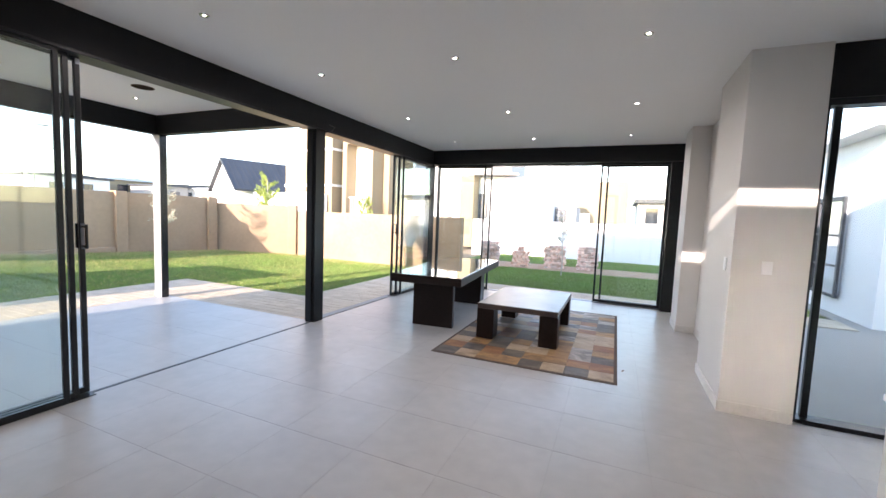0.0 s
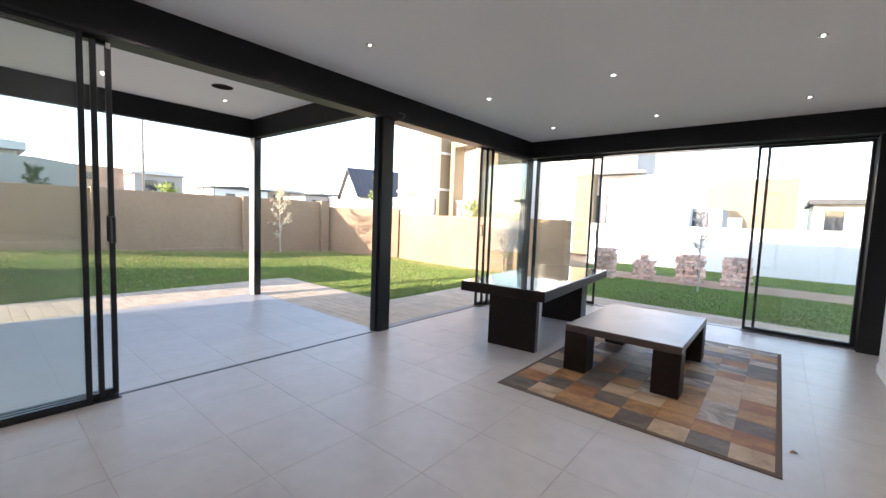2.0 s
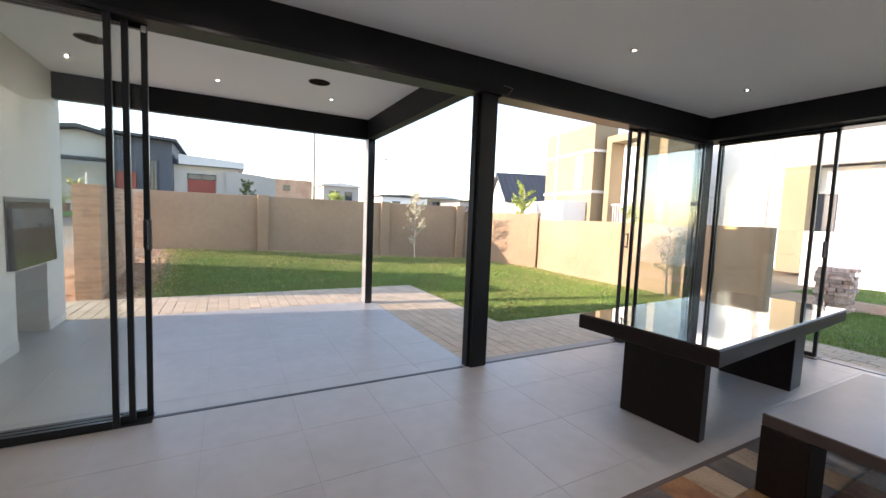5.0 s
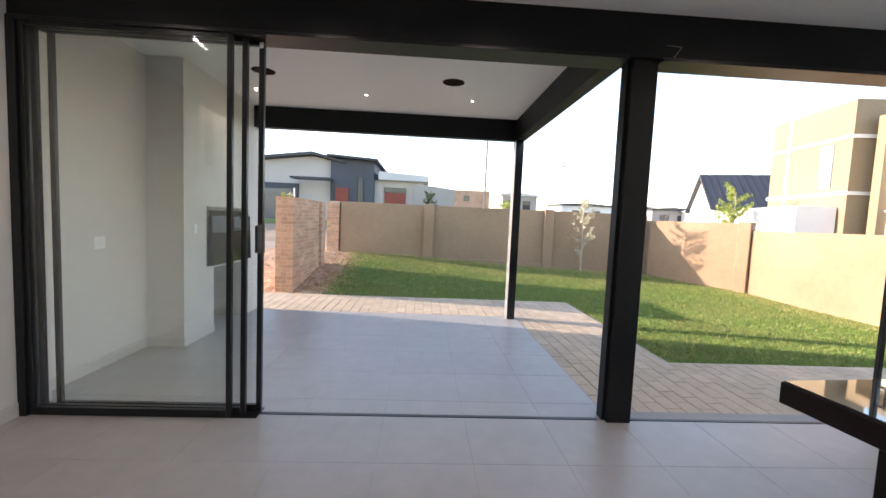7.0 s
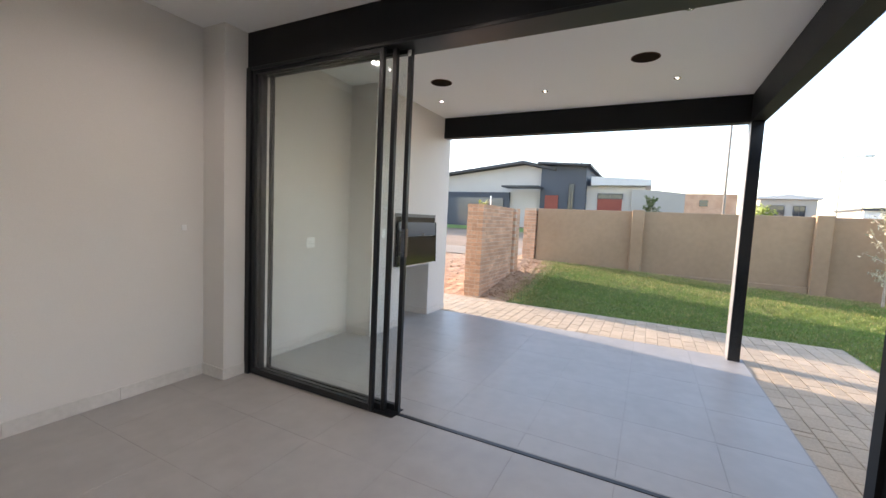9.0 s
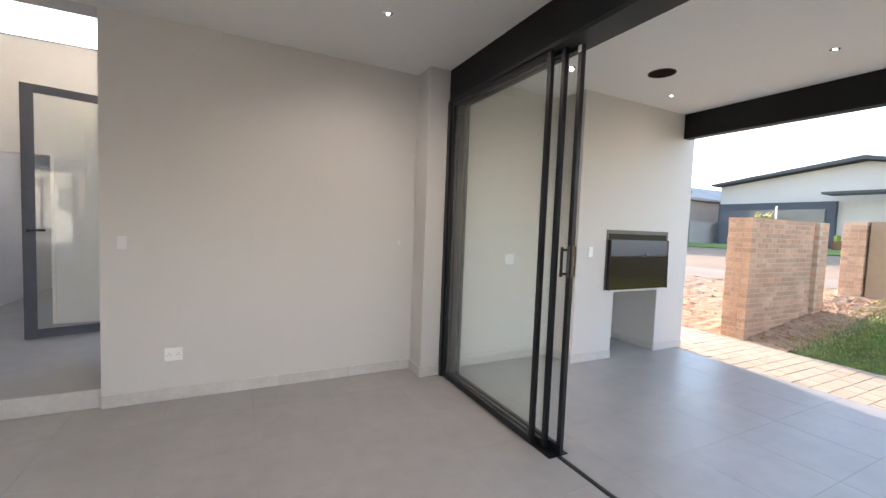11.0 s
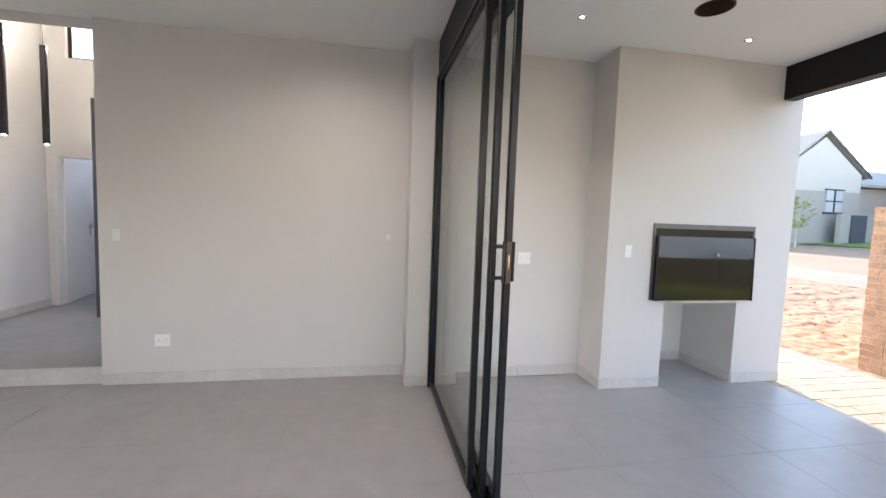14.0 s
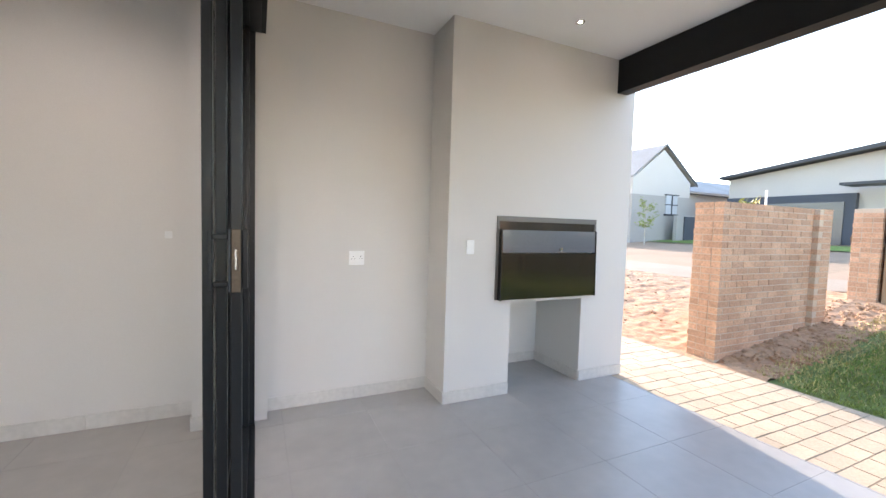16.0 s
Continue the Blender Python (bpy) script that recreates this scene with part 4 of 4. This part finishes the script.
h = thing("house", "grey house with a white gable and a pale tiled roof", "house")
part("gable_wall", prism([(-28.1, 3.6), (-28.1, 4.5), (-25.6, 6.3), (-23.1, 4.5), (-23.1, 3.6)], "y", -26, -13), M["palegrey"], h, "white plastered gable")
part("wall", box(-28.1, -26, 0.2, -23.1, -12.99, 3.6), M["greywall"], h)
part("roof", prism([(-28.5, 4.33), (-25.6, 6.52), (-22.95, 4.5), (-22.95, 4.6), (-25.6, 6.62), (-28.5, 4.42)], "y", -26.3, -12.9), M["rooftile"], h)
part("bargeboard", prism([(-28.6, 4.30), (-25.6, 6.50), (-25.6, 6.66), (-28.6, 4.44)], "y", -12.899, -12.86), M["slate"], h)
part("wing", box(-40, -20, 0.2, -28.11, -14.0, 4.0), M["greywall"], h)
part("wing_roof", prism([(-20.5, 4.01), (-20.5, 4.15), (-17.0, 5.5), (-13.6, 4.15), (-13.6, 4.01)], "x", -40.5, -28.12), M["rooftile"], h)
part("court_wall", box(-31.5, -12.4, 0.2, -25.9, -12.2, 2.45), M["greywall"], h)
part("gate", box(-27.4, -12.19, 0.9, -26.5, -12.1, 2.4), M["charcoal"], h)
w = part("window", box(-26.9, -12.98, 2.55, -25.9, -12.93, 3.65), M["blindglass"], h)
part("window_frame", boxes([(-27.0, -12.98, 2.45, -25.8, -12.9, 2.55), (-27.0, -12.98, 3.65, -25.8, -12.9, 3.72), (-26.44, -12.98, 2.55, -26.36, -12.9, 3.65), (-26.9, -12.98, 3.07, -25.9, -12.9, 3.13)]), M["slate"], w)
pot = thing("plant_pot", "brown clay plant pot with a small shrub by the garage", "plant pot", (-28.9, -5.4, 1.15))
part("pot", tube((0, 0, -0.3), (0, 0, 0.35), 0.22, 0.3, 14), M["wood"], pot)
part("plant", boxes([(-0.2 + 0.09 * i, -0.15 + 0.07 * (i % 3), 0.35, -0.12 + 0.09 * i, -0.05 + 0.07 * (i % 3), 0.6 + 0.05 * (i % 2)) for i in range(5)]), M["leaf_b"], pot)

h = thing("house", "face brick and grey house end beyond the garden wall", "house")
part("wall", prism([(2.25, 0.2), (2.25, 3.88), (3.6, 3.86), (5.2, 3.68), (5.2, 0.2)], "x", -30.2, -29.85), M["greywall"], h)
part("brick_wing", box(-48, 5.6, 0.2, -39.8, 9.35, 4.42), M["brick"], h)
opening(h, "window", -39.8, 7.12, 3.42, 0.58, 0.5, "e", 0)
for n, (x, y, w, z, k) in enumerate(((-62, 15, 5.3, 5.6, "greywall"), (-70, 27, 9, 4.9, "white_wall"), (-75, 38, 8, 5.4, "tanwall"), (-66, 41, 7, 4.6, "greywall"), (-60, 46, 9, 4.4, "white_wall"), (-80, 56, 9, 5.6, "greywall"))):
    h = thing("house", "low flat-roofed house far beyond the garden wall", "house", group="far houses")
    part("wall", box(x - 8, y, 0, x, y + w, z), M[k], h)
    part("roof", prism([(y - 0.4, z), (y - 0.4, z + 0.25), (y + w / 2, z + 0.55), (y + w + 0.4, z + 0.2), (y + w + 0.4, z)], "x", x - 8.4, x + 0.4), M["slate" if n % 2 else "sheetmetal"], h)
    opening(h, "window", x, y + w * 0.3, z - 2.0, 1.4, 1.2, "e")
    opening(h, "window", x, y + w * 0.7, z - 2.0, 1.0, 1.2, "e")

h = thing("house", "white house with a dark ribbed gable roof", "house", (-29.2, 27.0, 0), -22)
part("wall", prism([(-3.2, 0), (-3.2, 3.2), (0, 5.5), (3.2, 3.2), (3.2, 0)], "y", -3.2, 3.2), M["white_wall"], h)
rows = prism([(-3.6, 3.1), (0, 5.75), (3.6, 3.1), (3.6, 2.95), (0, 5.55), (-3.6, 2.95)], "y", -3.5, 3.5)
part("roof", rows, M["slate"], h)
for k in range(16):
    y = -3.45 + 0.44 * k
    part("roof_rib", prism([(0.0, 5.76), (0.0, 5.80), (3.6, 3.15), (3.6, 3.11)], "y", y, y + 0.05), M["slate"], h)

h = thing("house", "tan two-storey modern house with pale bands", "house", (-15.25, 17.2, 0), -9)
part("wall", box(-1.87, 0, 0, 1.87, 1.29, 6.0), M["tanwall"], h)
part("side_block", box(-1.0, 1.3, 0, 4.6, 3.3, 5.5), M["tanwall"], h)
part("band", boxes([(-1.92, -0.05, 2.9, 1.92, -0.001, 3.02), (1.871, -0.001, 2.9, 1.92, 1.29, 3.02)]), M["white_wall"], h, "white plaster band")
part("band", boxes([(-1.92, -0.05, 4.75, 1.92, -0.001, 4.87), (1.871, -0.001, 4.75, 1.92, 1.29, 4.87)]), M["white_wall"], h, "white plaster band")
part("garage", box(-2.9, -1.3, 0, 1.6, -0.051, 2.5), M["white_wall"], h, "white plastered garage")
part("portal", boxes([(2.1, 0.5, 0, 2.4, 1.29, 5.4), (3.9, 0.5, 0, 4.2, 1.29, 5.4), (2.4, 0.5, 5.1, 3.9, 1.29, 5.4)]), M["tanwall"], h)
part("portal_back", box(2.401, 1.2, 0, 3.899, 1.29, 5.09), M["white_wall"], h)
opening(h, "window", 0.95, -0.001, 3.15, 0.5, 1.5, "s", 0, "blindglass")
part("pilaster_strip", box(-0.95, -0.045, 2.5, -0.83, -0.001, 6.0), M["white_wall"], h, "white plaster strip")
part("balustrade", boxes([(2.5 + 0.14 * i, 0.7, 0.0, 2.53 + 0.14 * i, 0.74, 2.35) for i in range(10)] + [(2.401, 0.69, 2.35, 3.899, 0.75, 2.41)]), M["sheetmetal"], h)

h = thing("house", "white box-shaped modern house beyond the boundary wall", "house", (-5.68, 21.5, 0))
part("wall", box(-5.5, 0, 0, 2.78, 5.2, 3.86), M["white_wall"], h)
part("upper_block", box(-5.5, 0.24, 3.861, -1.6, 5.1, 6.75), M["white_wall"], h)
part("grey_block", box(-1.599, -0.4, 4.0, 0.62, 3, 6.3), M["greywall"], h, "grey clad upper block")
part("band", boxes([(-1.61, -0.42, 4.85, 0.64, -0.4, 4.92), (-1.61, -0.42, 5.75, 0.64, -0.4, 5.82), (-0.12, -0.42, 4.0, -0.06, -0.4, 6.3)]), M["white_wall"], h, "white plaster band")
part("recess_strip", box(-3.05, -0.05, 0, -2.82, -0.001, 3.8), M["greywall"], h, "grey plaster strip")
part("recess_strip", box(-3.05, 0.19, 3.862, -2.82, 0.239, 6.75), M["greywall"], h, "grey plaster strip")
part("balcony_rail", boxes([(-5.3, -0.4, 2.85, -3.2, -0.375, 2.88)] + [(-5.3 + 0.5 * i, -0.4, 0.0, -5.275 + 0.5 * i, -0.375, 2.85) for i in range(5)]), M["sheetmetal"], h)
part("column", box(-2.0, -0.95, 0, -1.25, -0.051, 3.86), M["tanwall"], h, "tan plastered column")
part("canopy", box(-1.599, -0.8, 3.88, 1.1, -0.41, 3.98), M["greywall"], h)
opening(h, "window", -1.1, -0.001, 1.6, 0.63, 1.25, "s", glassmat="greysteel")
part("recess_wall", box(2.781, 0.9, 0, 3.9, 3.2, 2.35), M["greywall"], h)
opening(h, "window", 3.1, 0.899, 1.55, 0.42, 0.6, "s", glassmat="greysteel")
h = thing("house", "tan plastered house with a white parapet", "house", (-1.3, 38, 0))
part("wall", box(-2.5, 0, 0, 2.3, 4.5, 5.15), M["tanwall"], h)
part("low_wing", box(-3.6, 0, 0, -2.501, 4.5, 4.55), M["tanwall"], h)
part("parapet", prism([(-2.5, 5.151), (-1.3, 5.7), (-0.3, 5.151)], "y", 0, 0.4), M["white_wall"], h)
opening(h, "window", -1.25, -0.001, 1.2, 1.1, 1.15, "s", 0, "white")
h = thing("house", "low white house with a flat dark roof edge", "house", (5.2, 40, 0))
part("wall", box(-3.3, 0, 0, 9, 8, 3.46), M["white_wall"], h)
part("roof", box(-3.6, -0.8, 3.461, 9.5, 8.5, 3.8), M["slate"], h)
for x in (-2.2, 1.2):
    opening(h, "window", x, -0.001, 1.7, 0.9, 1.3, "s")

# own wing round the courtyard
wing = thing("house_wing", "white plastered house wing with a grey gridded window", "house")
part("wall", prism([(4.3, 9.0), (4.3, 11.6), (13.0, 11.6), (13.0, 9.0)], "z", -0.1, 3.3), M["white_wall"], wing)
part("wing_roof", box(3.9, 8.6, 3.3, 13.4, 12.0, 3.5), M["white_wall"], wing)
wf = part("window", box(4.24, 10.2, 0.35, 4.299, 11.2, 2.25), M["blindglass"], wing)
part("window_frame", boxes([(4.2, 10.2, 0.3, 4.25, 11.2, 0.36), (4.2, 10.2, 2.2, 4.25, 11.2, 2.28), (4.2, 10.2, 0.9, 4.25, 11.2, 0.94), (4.2, 10.2, 1.5, 4.25, 11.2, 1.54), (4.2, 10.15, 0.3, 4.25, 10.22, 2.28), (4.2, 11.18, 0.3, 4.25, 11.25, 2.28)]), M["slate"], wf)
part("door_sill", box(5.0, 8.85, -0.03, 6.6, 8.999, 0.08), M["slate"], wing)

# ---------- street ----------
tagged(sheet("pavement", -15.2, -60, -13.2, 60, 8, 60, M["pave_grey"], 0.0), "pale concrete footway beside the street", "pavement", kind="structure")
tagged(sheet("road", -24.5, -60, -15.2, 60, 20, 60, M["asphalt"], -0.04), "pale tan paved street", "road", kind="structure")
tagged(sheet("verge", -27.6, -60, -24.5, 60, 8, 60, M["verge"], 0.0), "bright green grass street verge", "verge", kind="structure")


def street_lamp(at, h, arm, label):
    ob = thing("street_lamp", label, "street lamp", at, group="street lamps")
    part("pole", tube((0, 0, 0), (0, 0, h), 0.05, 0.032, 10), M["zinc"], ob)
    if arm:
        part("arm", tube((0, 0, h - 0.03), (0, arm, h + 0.05), 0.03, seg=8), M["zinc"], ob)
        part("head", box(-0.1, arm, h, 0.1, arm + 0.55, h + 0.1, 0.02), M["zinc"], ob)


street_lamp((-20.0, 5.9, 0.6), 8.5, 0, "tall thin grey steel pole")
street_lamp((-43, 16.2, 0.8), 6.8, 1.2, "tall grey street lamp with a short arm")
street_lamp((-57, 22.4, 0.8), 6.4, 1.2, "tall grey street lamp with a short arm")

# ---------- brick garden piers (bricks are single pieces) ----------
def brick_wall(name, x0, y0, L, H, angle, zbase, pier, label):
    ob = thing(name, label, "brick wall", (x0, y0, zbase), angle)
    part("mortar", boxes([(0.003, -0.162, -0.15, L - 0.003, 0.162, H - 0.01)] + ([(L - 0.34, -0.231, -0.15, L - 0.004, 0.231, H - 0.01)] if pier else [])), M["mortar"], ob)
    bl, bh, g = 0.212, 0.066, 0.011
    rn = random.Random(3)
    def brick(l, w):
        return mesh_of("brick", box(0, 0, 0, l, w, bh, 0.003), M["brick"])
    full, half, head = brick(bl, 0.103), brick(0.1, 0.103), brick(bl, 0.11)
    count, rest = 0, []
    k, z = 0, 0.0
    while z + bh < H:
        shift = 0 if k % 2 == 0 else -0.111
        for side in (0, 1):
            x = shift
            while x < L - 0.02:
                a, b = max(0, x), min(L, x + bl)
                if b - a > 0.05:
                    y = -0.166 if side == 0 else 0.063
                    r = rn.uniform(-0.003, 0.003)
                    if count < 300 and abs((b - a) - bl) < 0.01:
                        o = new("brick", full)
                        o.location = (a, y + r, z)
                        o.parent = ob
                        count += 1
                    elif count < 300 and abs((b - a) - 0.1) < 0.015:
                        o = new("brick", half)
                        o.location = (a, y + r, z)
                        o.parent = ob
                        count += 1
                    else:
                        rest.append((a, y + r, z, b, y + r + 0.103, z + bh))
                x += bl + g
        if pier:
            for yy in (-0.235, 0.166):
                rest.append((L - 0.345 + (0.11 if k % 2 else 0), yy, z, L - 0.01, yy + 0.07, z + bh))
        e = ((-0.169, 0.053), (-0.053, 0.169))[(k // 2) % 2] if k % 2 else (-0.053, 0.053)
        rest.append((-0.004, e[0], z, 0.1, e[1], z + bh))
        k += 1
        z += bh + g
    if rest:
        tagged(part("more_bricks", boxes(rest), M["brick"], ob), kind="stuff")
    return ob


# ---------- paving, tiles and grass ----------
def pave(parent, x0, y0, x1, y1, w, d, z, mats, stagger=0.5, gap=0.006, limit=300, name="paver", th=0.05, pick=None):
    mesh = mesh_of(name, box(gap / 2, gap / 2, -th, w - gap / 2, d - gap / 2, 0, 0.003), mats)
    rest, n = [], 0
    j, y = 0, y0
    rn = random.Random(int(abs(x0 * 100)))
    while y < y1 - 0.03:
        x = x0 - (stagger * w if j % 2 else 0)
        while x < x1 - 0.03:
            a, b, c = max(x, x0), min(x + w, x1), min(y + d, y1)
            zz = z + rn.uniform(-0.002, 0.002)
            if n < limit and abs(b - a - w) < 1e-6 and abs(c - y - d) < 1e-6 and (pick is None or pick(x, y)):
                o = new(name, mesh)
                o.location = (x, y, zz)
                o.parent = parent
                n += 1
            elif b - a > 0.02:
                rest.append((a + gap / 2, y + gap / 2, zz - th, b - gap / 2, c - gap / 2, zz))
            x += w
        y += d
        j += 1
    return rest, n


def tile_floor(parent, x0, y0, x1, y1, ox, oy, material, z):
    """Tiles of 0.605 m with fine joints; whole ones share one mesh."""
    w = 0.6075
    whole = mesh_of("floor_tile", box(0.0008, 0.0008, -0.01, w - 0.0008, w - 0.0008, 0, 0.0006), material)
    i0, j0 = math.floor((x0 - ox) / w), math.floor((y0 - oy) / w)
    for i in range(i0, math.ceil((x1 - ox) / w)):
        for j in range(j0, math.ceil((y1 - oy) / w)):
            a, b, c, d = ox + i * w, oy + j * w, ox + (i + 1) * w, oy + (j + 1) * w
            if a >= x0 - 1e-6 and c <= x1 + 1e-6 and b >= y0 - 1e-6 and d <= y1 + 1e-6:
                o = new("floor_tile", whole)
                o.location = (a, b, z)
            else:
                a, b, c, d = max(a, x0), max(b, y0), min(c, x1), min(d, y1)
                if c - a < 0.01 or d - b < 0.01:
                    continue
                o = new("floor_tile", mesh_of("floor_tile", box(a + 0.001, b + 0.001, z - 0.01, c - 0.001, d - 0.001, z, 0.0012), material))
            o.parent = parent


tile_floor(floor, -3.70, -0.108, 5.98, 3.9725, 0.527, 2.15, M["tile"], 0.0)
tile_floor(floor, -3.70, 3.9725, 1.742, 8.64, 0.527, 2.15, M["tile"], 0.0)
tile_floor(floor, 1.742, 3.9725, 5.98, 4.10, 0.527, 2.15, M["tile"], 0.0)
tile_floor(patio_floor, -7.03, -0.21, -3.75, 4.52, -3.98, 2.15, M["tile"], 0.0)

b = brick_wall("brick_wall", -8.62, 0.335, 2.3, 1.84, 180, -0.02, True, "low free-standing wall of bare clay bricks")
brick_wall("brick_pier", -12.3, 0.45, 0.45, 1.45, 180, 0.46, False, "bare clay brick end of the garden wall")

paving = thing("paving", "tan concrete block paving round the house", "paving", kind="structure")
rest, n = pave(paving, -8.43, -4, -7.045, 5.87, 0.2317, 0.147, 0.0 - 0.012, M["paver"], pick=lambda x, y: y > -0.8)
for r in ((-7.045, 4.53, -5.11, 5.87), (-5.11, 4.53, -3.87, 9.48), (-3.87, 8.67, 4.0, 9.48)):
    more, n = pave(paving, *r, 0.2317, 0.147, -0.012, M["paver"], limit=0)
    rest += more
V, F = [], []
for x0, y0, z0, x1, y1, z1 in rest:
    o = len(V)
    c = 0.004
    V += [(x0, y0, z0), (x1, y0, z0), (x1, y1, z0), (x0, y1, z0), (x0, y0, z1 - c), (x1, y0, z1 - c), (x1, y1, z1 - c), (x0, y1, z1 - c), (x0 + c, y0 + c, z1), (x1 - c, y0 + c, z1), (x1 - c, y1 - c, z1), (x0 + c, y1 - c, z1)]
    F += [(o + 8, o + 9, o + 10, o + 11)]
    for i in range(4):
        j = (i + 1) % 4
        F += [(o + i, o + j, o + 4 + j, o + 4 + i), (o + 4 + i, o + 4 + j, o + 8 + j, o + 8 + i)]
me = bpy.data.meshes.new("more_pavers")
me.from_pydata(V, [], F)
me.materials.append(M["paver"])
mp = new("more_pavers", me)
mp.parent = paving
tagged(mp, kind="stuff")


def grass(name, areas, label, seed, material="blade"):
    """Short blades strewn over areas of (x0, y0, x1, y1, blades per square metre, height)."""
    rg = np.random.RandomState(seed)
    P = []
    for x0, y0, x1, y1, dens, hh in areas:
        n = int((x1 - x0) * (y1 - y0) * dens)
        x, y = rg.uniform(x0, x1, n), rg.uniform(y0, y1, n)
        z = np.array([ground_z(a, b) for a, b in zip(x, y)]) - 0.004
        ang, lean, h = rg.uniform(0, 6.283, n), rg.normal(0, 0.45, (n, 2)), hh * rg.uniform(0.5, 1.3, n)
        w = rg.uniform(0.003, 0.006, n) * (1.5 if dens < 1500 else 1)
        dx, dy = np.cos(ang) * w, np.sin(ang) * w
        P.append(np.stack([np.stack([x - dx, y - dy, z], 1), np.stack([x + dx, y + dy, z], 1), np.stack([x + lean[:, 0] * h, y + lean[:, 1] * h, z + h], 1)], 1))
    P = np.concatenate(P)
    n = len(P)
    me = bpy.data.meshes.new(name)
    me.vertices.add(n * 3)
    me.vertices.foreach_set("co", P.reshape(-1))
    me.loops.add(n * 3)
    me.loops.foreach_set("vertex_index", np.arange(n * 3))
    me.polygons.add(n)
    me.polygons.foreach_set("loop_start", np.arange(n) * 3)
    me.update(calc_edges=True)
    me.materials.append(M[material])
    return tagged(new(name, me), label, "grass", kind="stuff")


grass("grass", [(-12.2, 1.3, -8.5, 5.88, 4200, 0.035), (-12.2, 5.9, -5.12, 10.95, 4200, 0.035)], "short green lawn grass with dry patches", 1)
grass("grass", [(-5.05, 9.55, 3.9, 13.2, 2600, 0.04), (-5.05, 14.9, 3.9, 17.9, 900, 0.045)], "short green lawn grass in the shade", 2)
grass("dry_grass", [(-12.3, 0.9, -11.75, 10.5, 3200, 0.05), (-11.75, 0.9, -11.3, 10.5, 1500, 0.045), (-11.3, 3.0, -10.8, 10.5, 700, 0.045), (-11.4, 0.9, -8.6, 1.5, 1200, 0.045), (-12.2, 10.3, -5.2, 11.0, 900, 0.05), (-11.4, 1.5, -8.6, 5.85, 380, 0.04), (-11.4, 5.9, -5.3, 10.3, 300, 0.04)], "dry straw-coloured grass along the garden wall", 3, "straw")

# a fallen leaf on the tiles, a stake behind the brick wall
leaf_ob = thing("dry_leaf", "small curled brown dry leaf on the tiles", "leaf", (0.396, 4.645, 0.001), 30)
part("blade", prism([(-0.022, 0.0), (-0.008, 0.004), (0.0, 0.010), (0.010, 0.005), (0.022, 0.001), (0.010, 0.008), (0.0, 0.013), (-0.008, 0.007)], "y", -0.010, 0.010), M["wood"], leaf_ob)
stake = thing("marker_stake", "thin white marker stake behind the brick wall", "stake", (-10.75, -0.15, 0.12))
part("rod", tube((0, 0, 0), (0.02, 0.0, 2.0), 0.02, 0.016, 8), M["white"], stake)
sapling((-10.5, -0.25, 0.1), 1.85, 21, 0.22, M["leaf_b"], "small leafy shrub behind the brick wall", n=260, start=0.75, name="shrub", leaf_size=0.04)
sapling((-28.0, 3.45, 0.7), 2.45, 22, 0.42, M["leaf_d"], "dark green young street tree", n=800, start=0.5, name="tree", leaf_size=0.08)
sapling((-24.6, 8.0, 0.7), 1.9, 23, 0.55, M["leaf_b"], "low green shrub beyond the garden wall", n=700, start=0.3, name="shrub", leaf_size=0.08)


def clods(name, areas, label, seed):
    """Small uneven lumps of soil and rubble strewn over areas of (x0, y0, x1, y1, count, size)."""
    rn = random.Random(seed)
    V, F = [], []
    for x0, y0, x1, y1, n, size in areas:
        for _ in range(n):
            x, y, r = rn.uniform(x0, x1), rn.uniform(y0, y1), size * rn.uniform(0.35, 1.2)
            z, a, o = ground_z(x, y) + r * 0.2, rn.uniform(0, math.tau), len(V)
            ring = [(x + r * math.cos(a + k * math.tau / 6) * rn.uniform(0.7, 1.2), y + r * math.sin(a + k * math.tau / 6) * rn.uniform(0.7, 1.2)) for k in range(6)]
            V += [(p, q, z - r * 0.5) for p, q in ring] + [(x + (p - x) * 0.7, y + (q - y) * 0.7, z + r * rn.uniform(0.25, 0.45)) for p, q in ring] + [(x, y, z + r * 0.5)]
            for k in range(6):
                j = (k + 1) % 6
                F += [(o + k, o + j, o + 6 + j, o + 6 + k), (o + 6 + k, o + 6 + j, o + 12)]
    me = bpy.data.meshes.new(name)
    me.from_pydata(V, [], F)
    me.materials.append(M["soil"])
    return tagged(new(name, me), label, "soil", kind="stuff")


clods("soil_clods", [(-10.9, 0.52, -8.65, 1.15, 420, 0.03), (-12.2, 0.2, -10.9, 1.2, 160, 0.035), (-12.8, -7.0, -8.6, 0.1, 260, 0.03)], "loose clods of red soil and rubble beside the brick wall", 31)
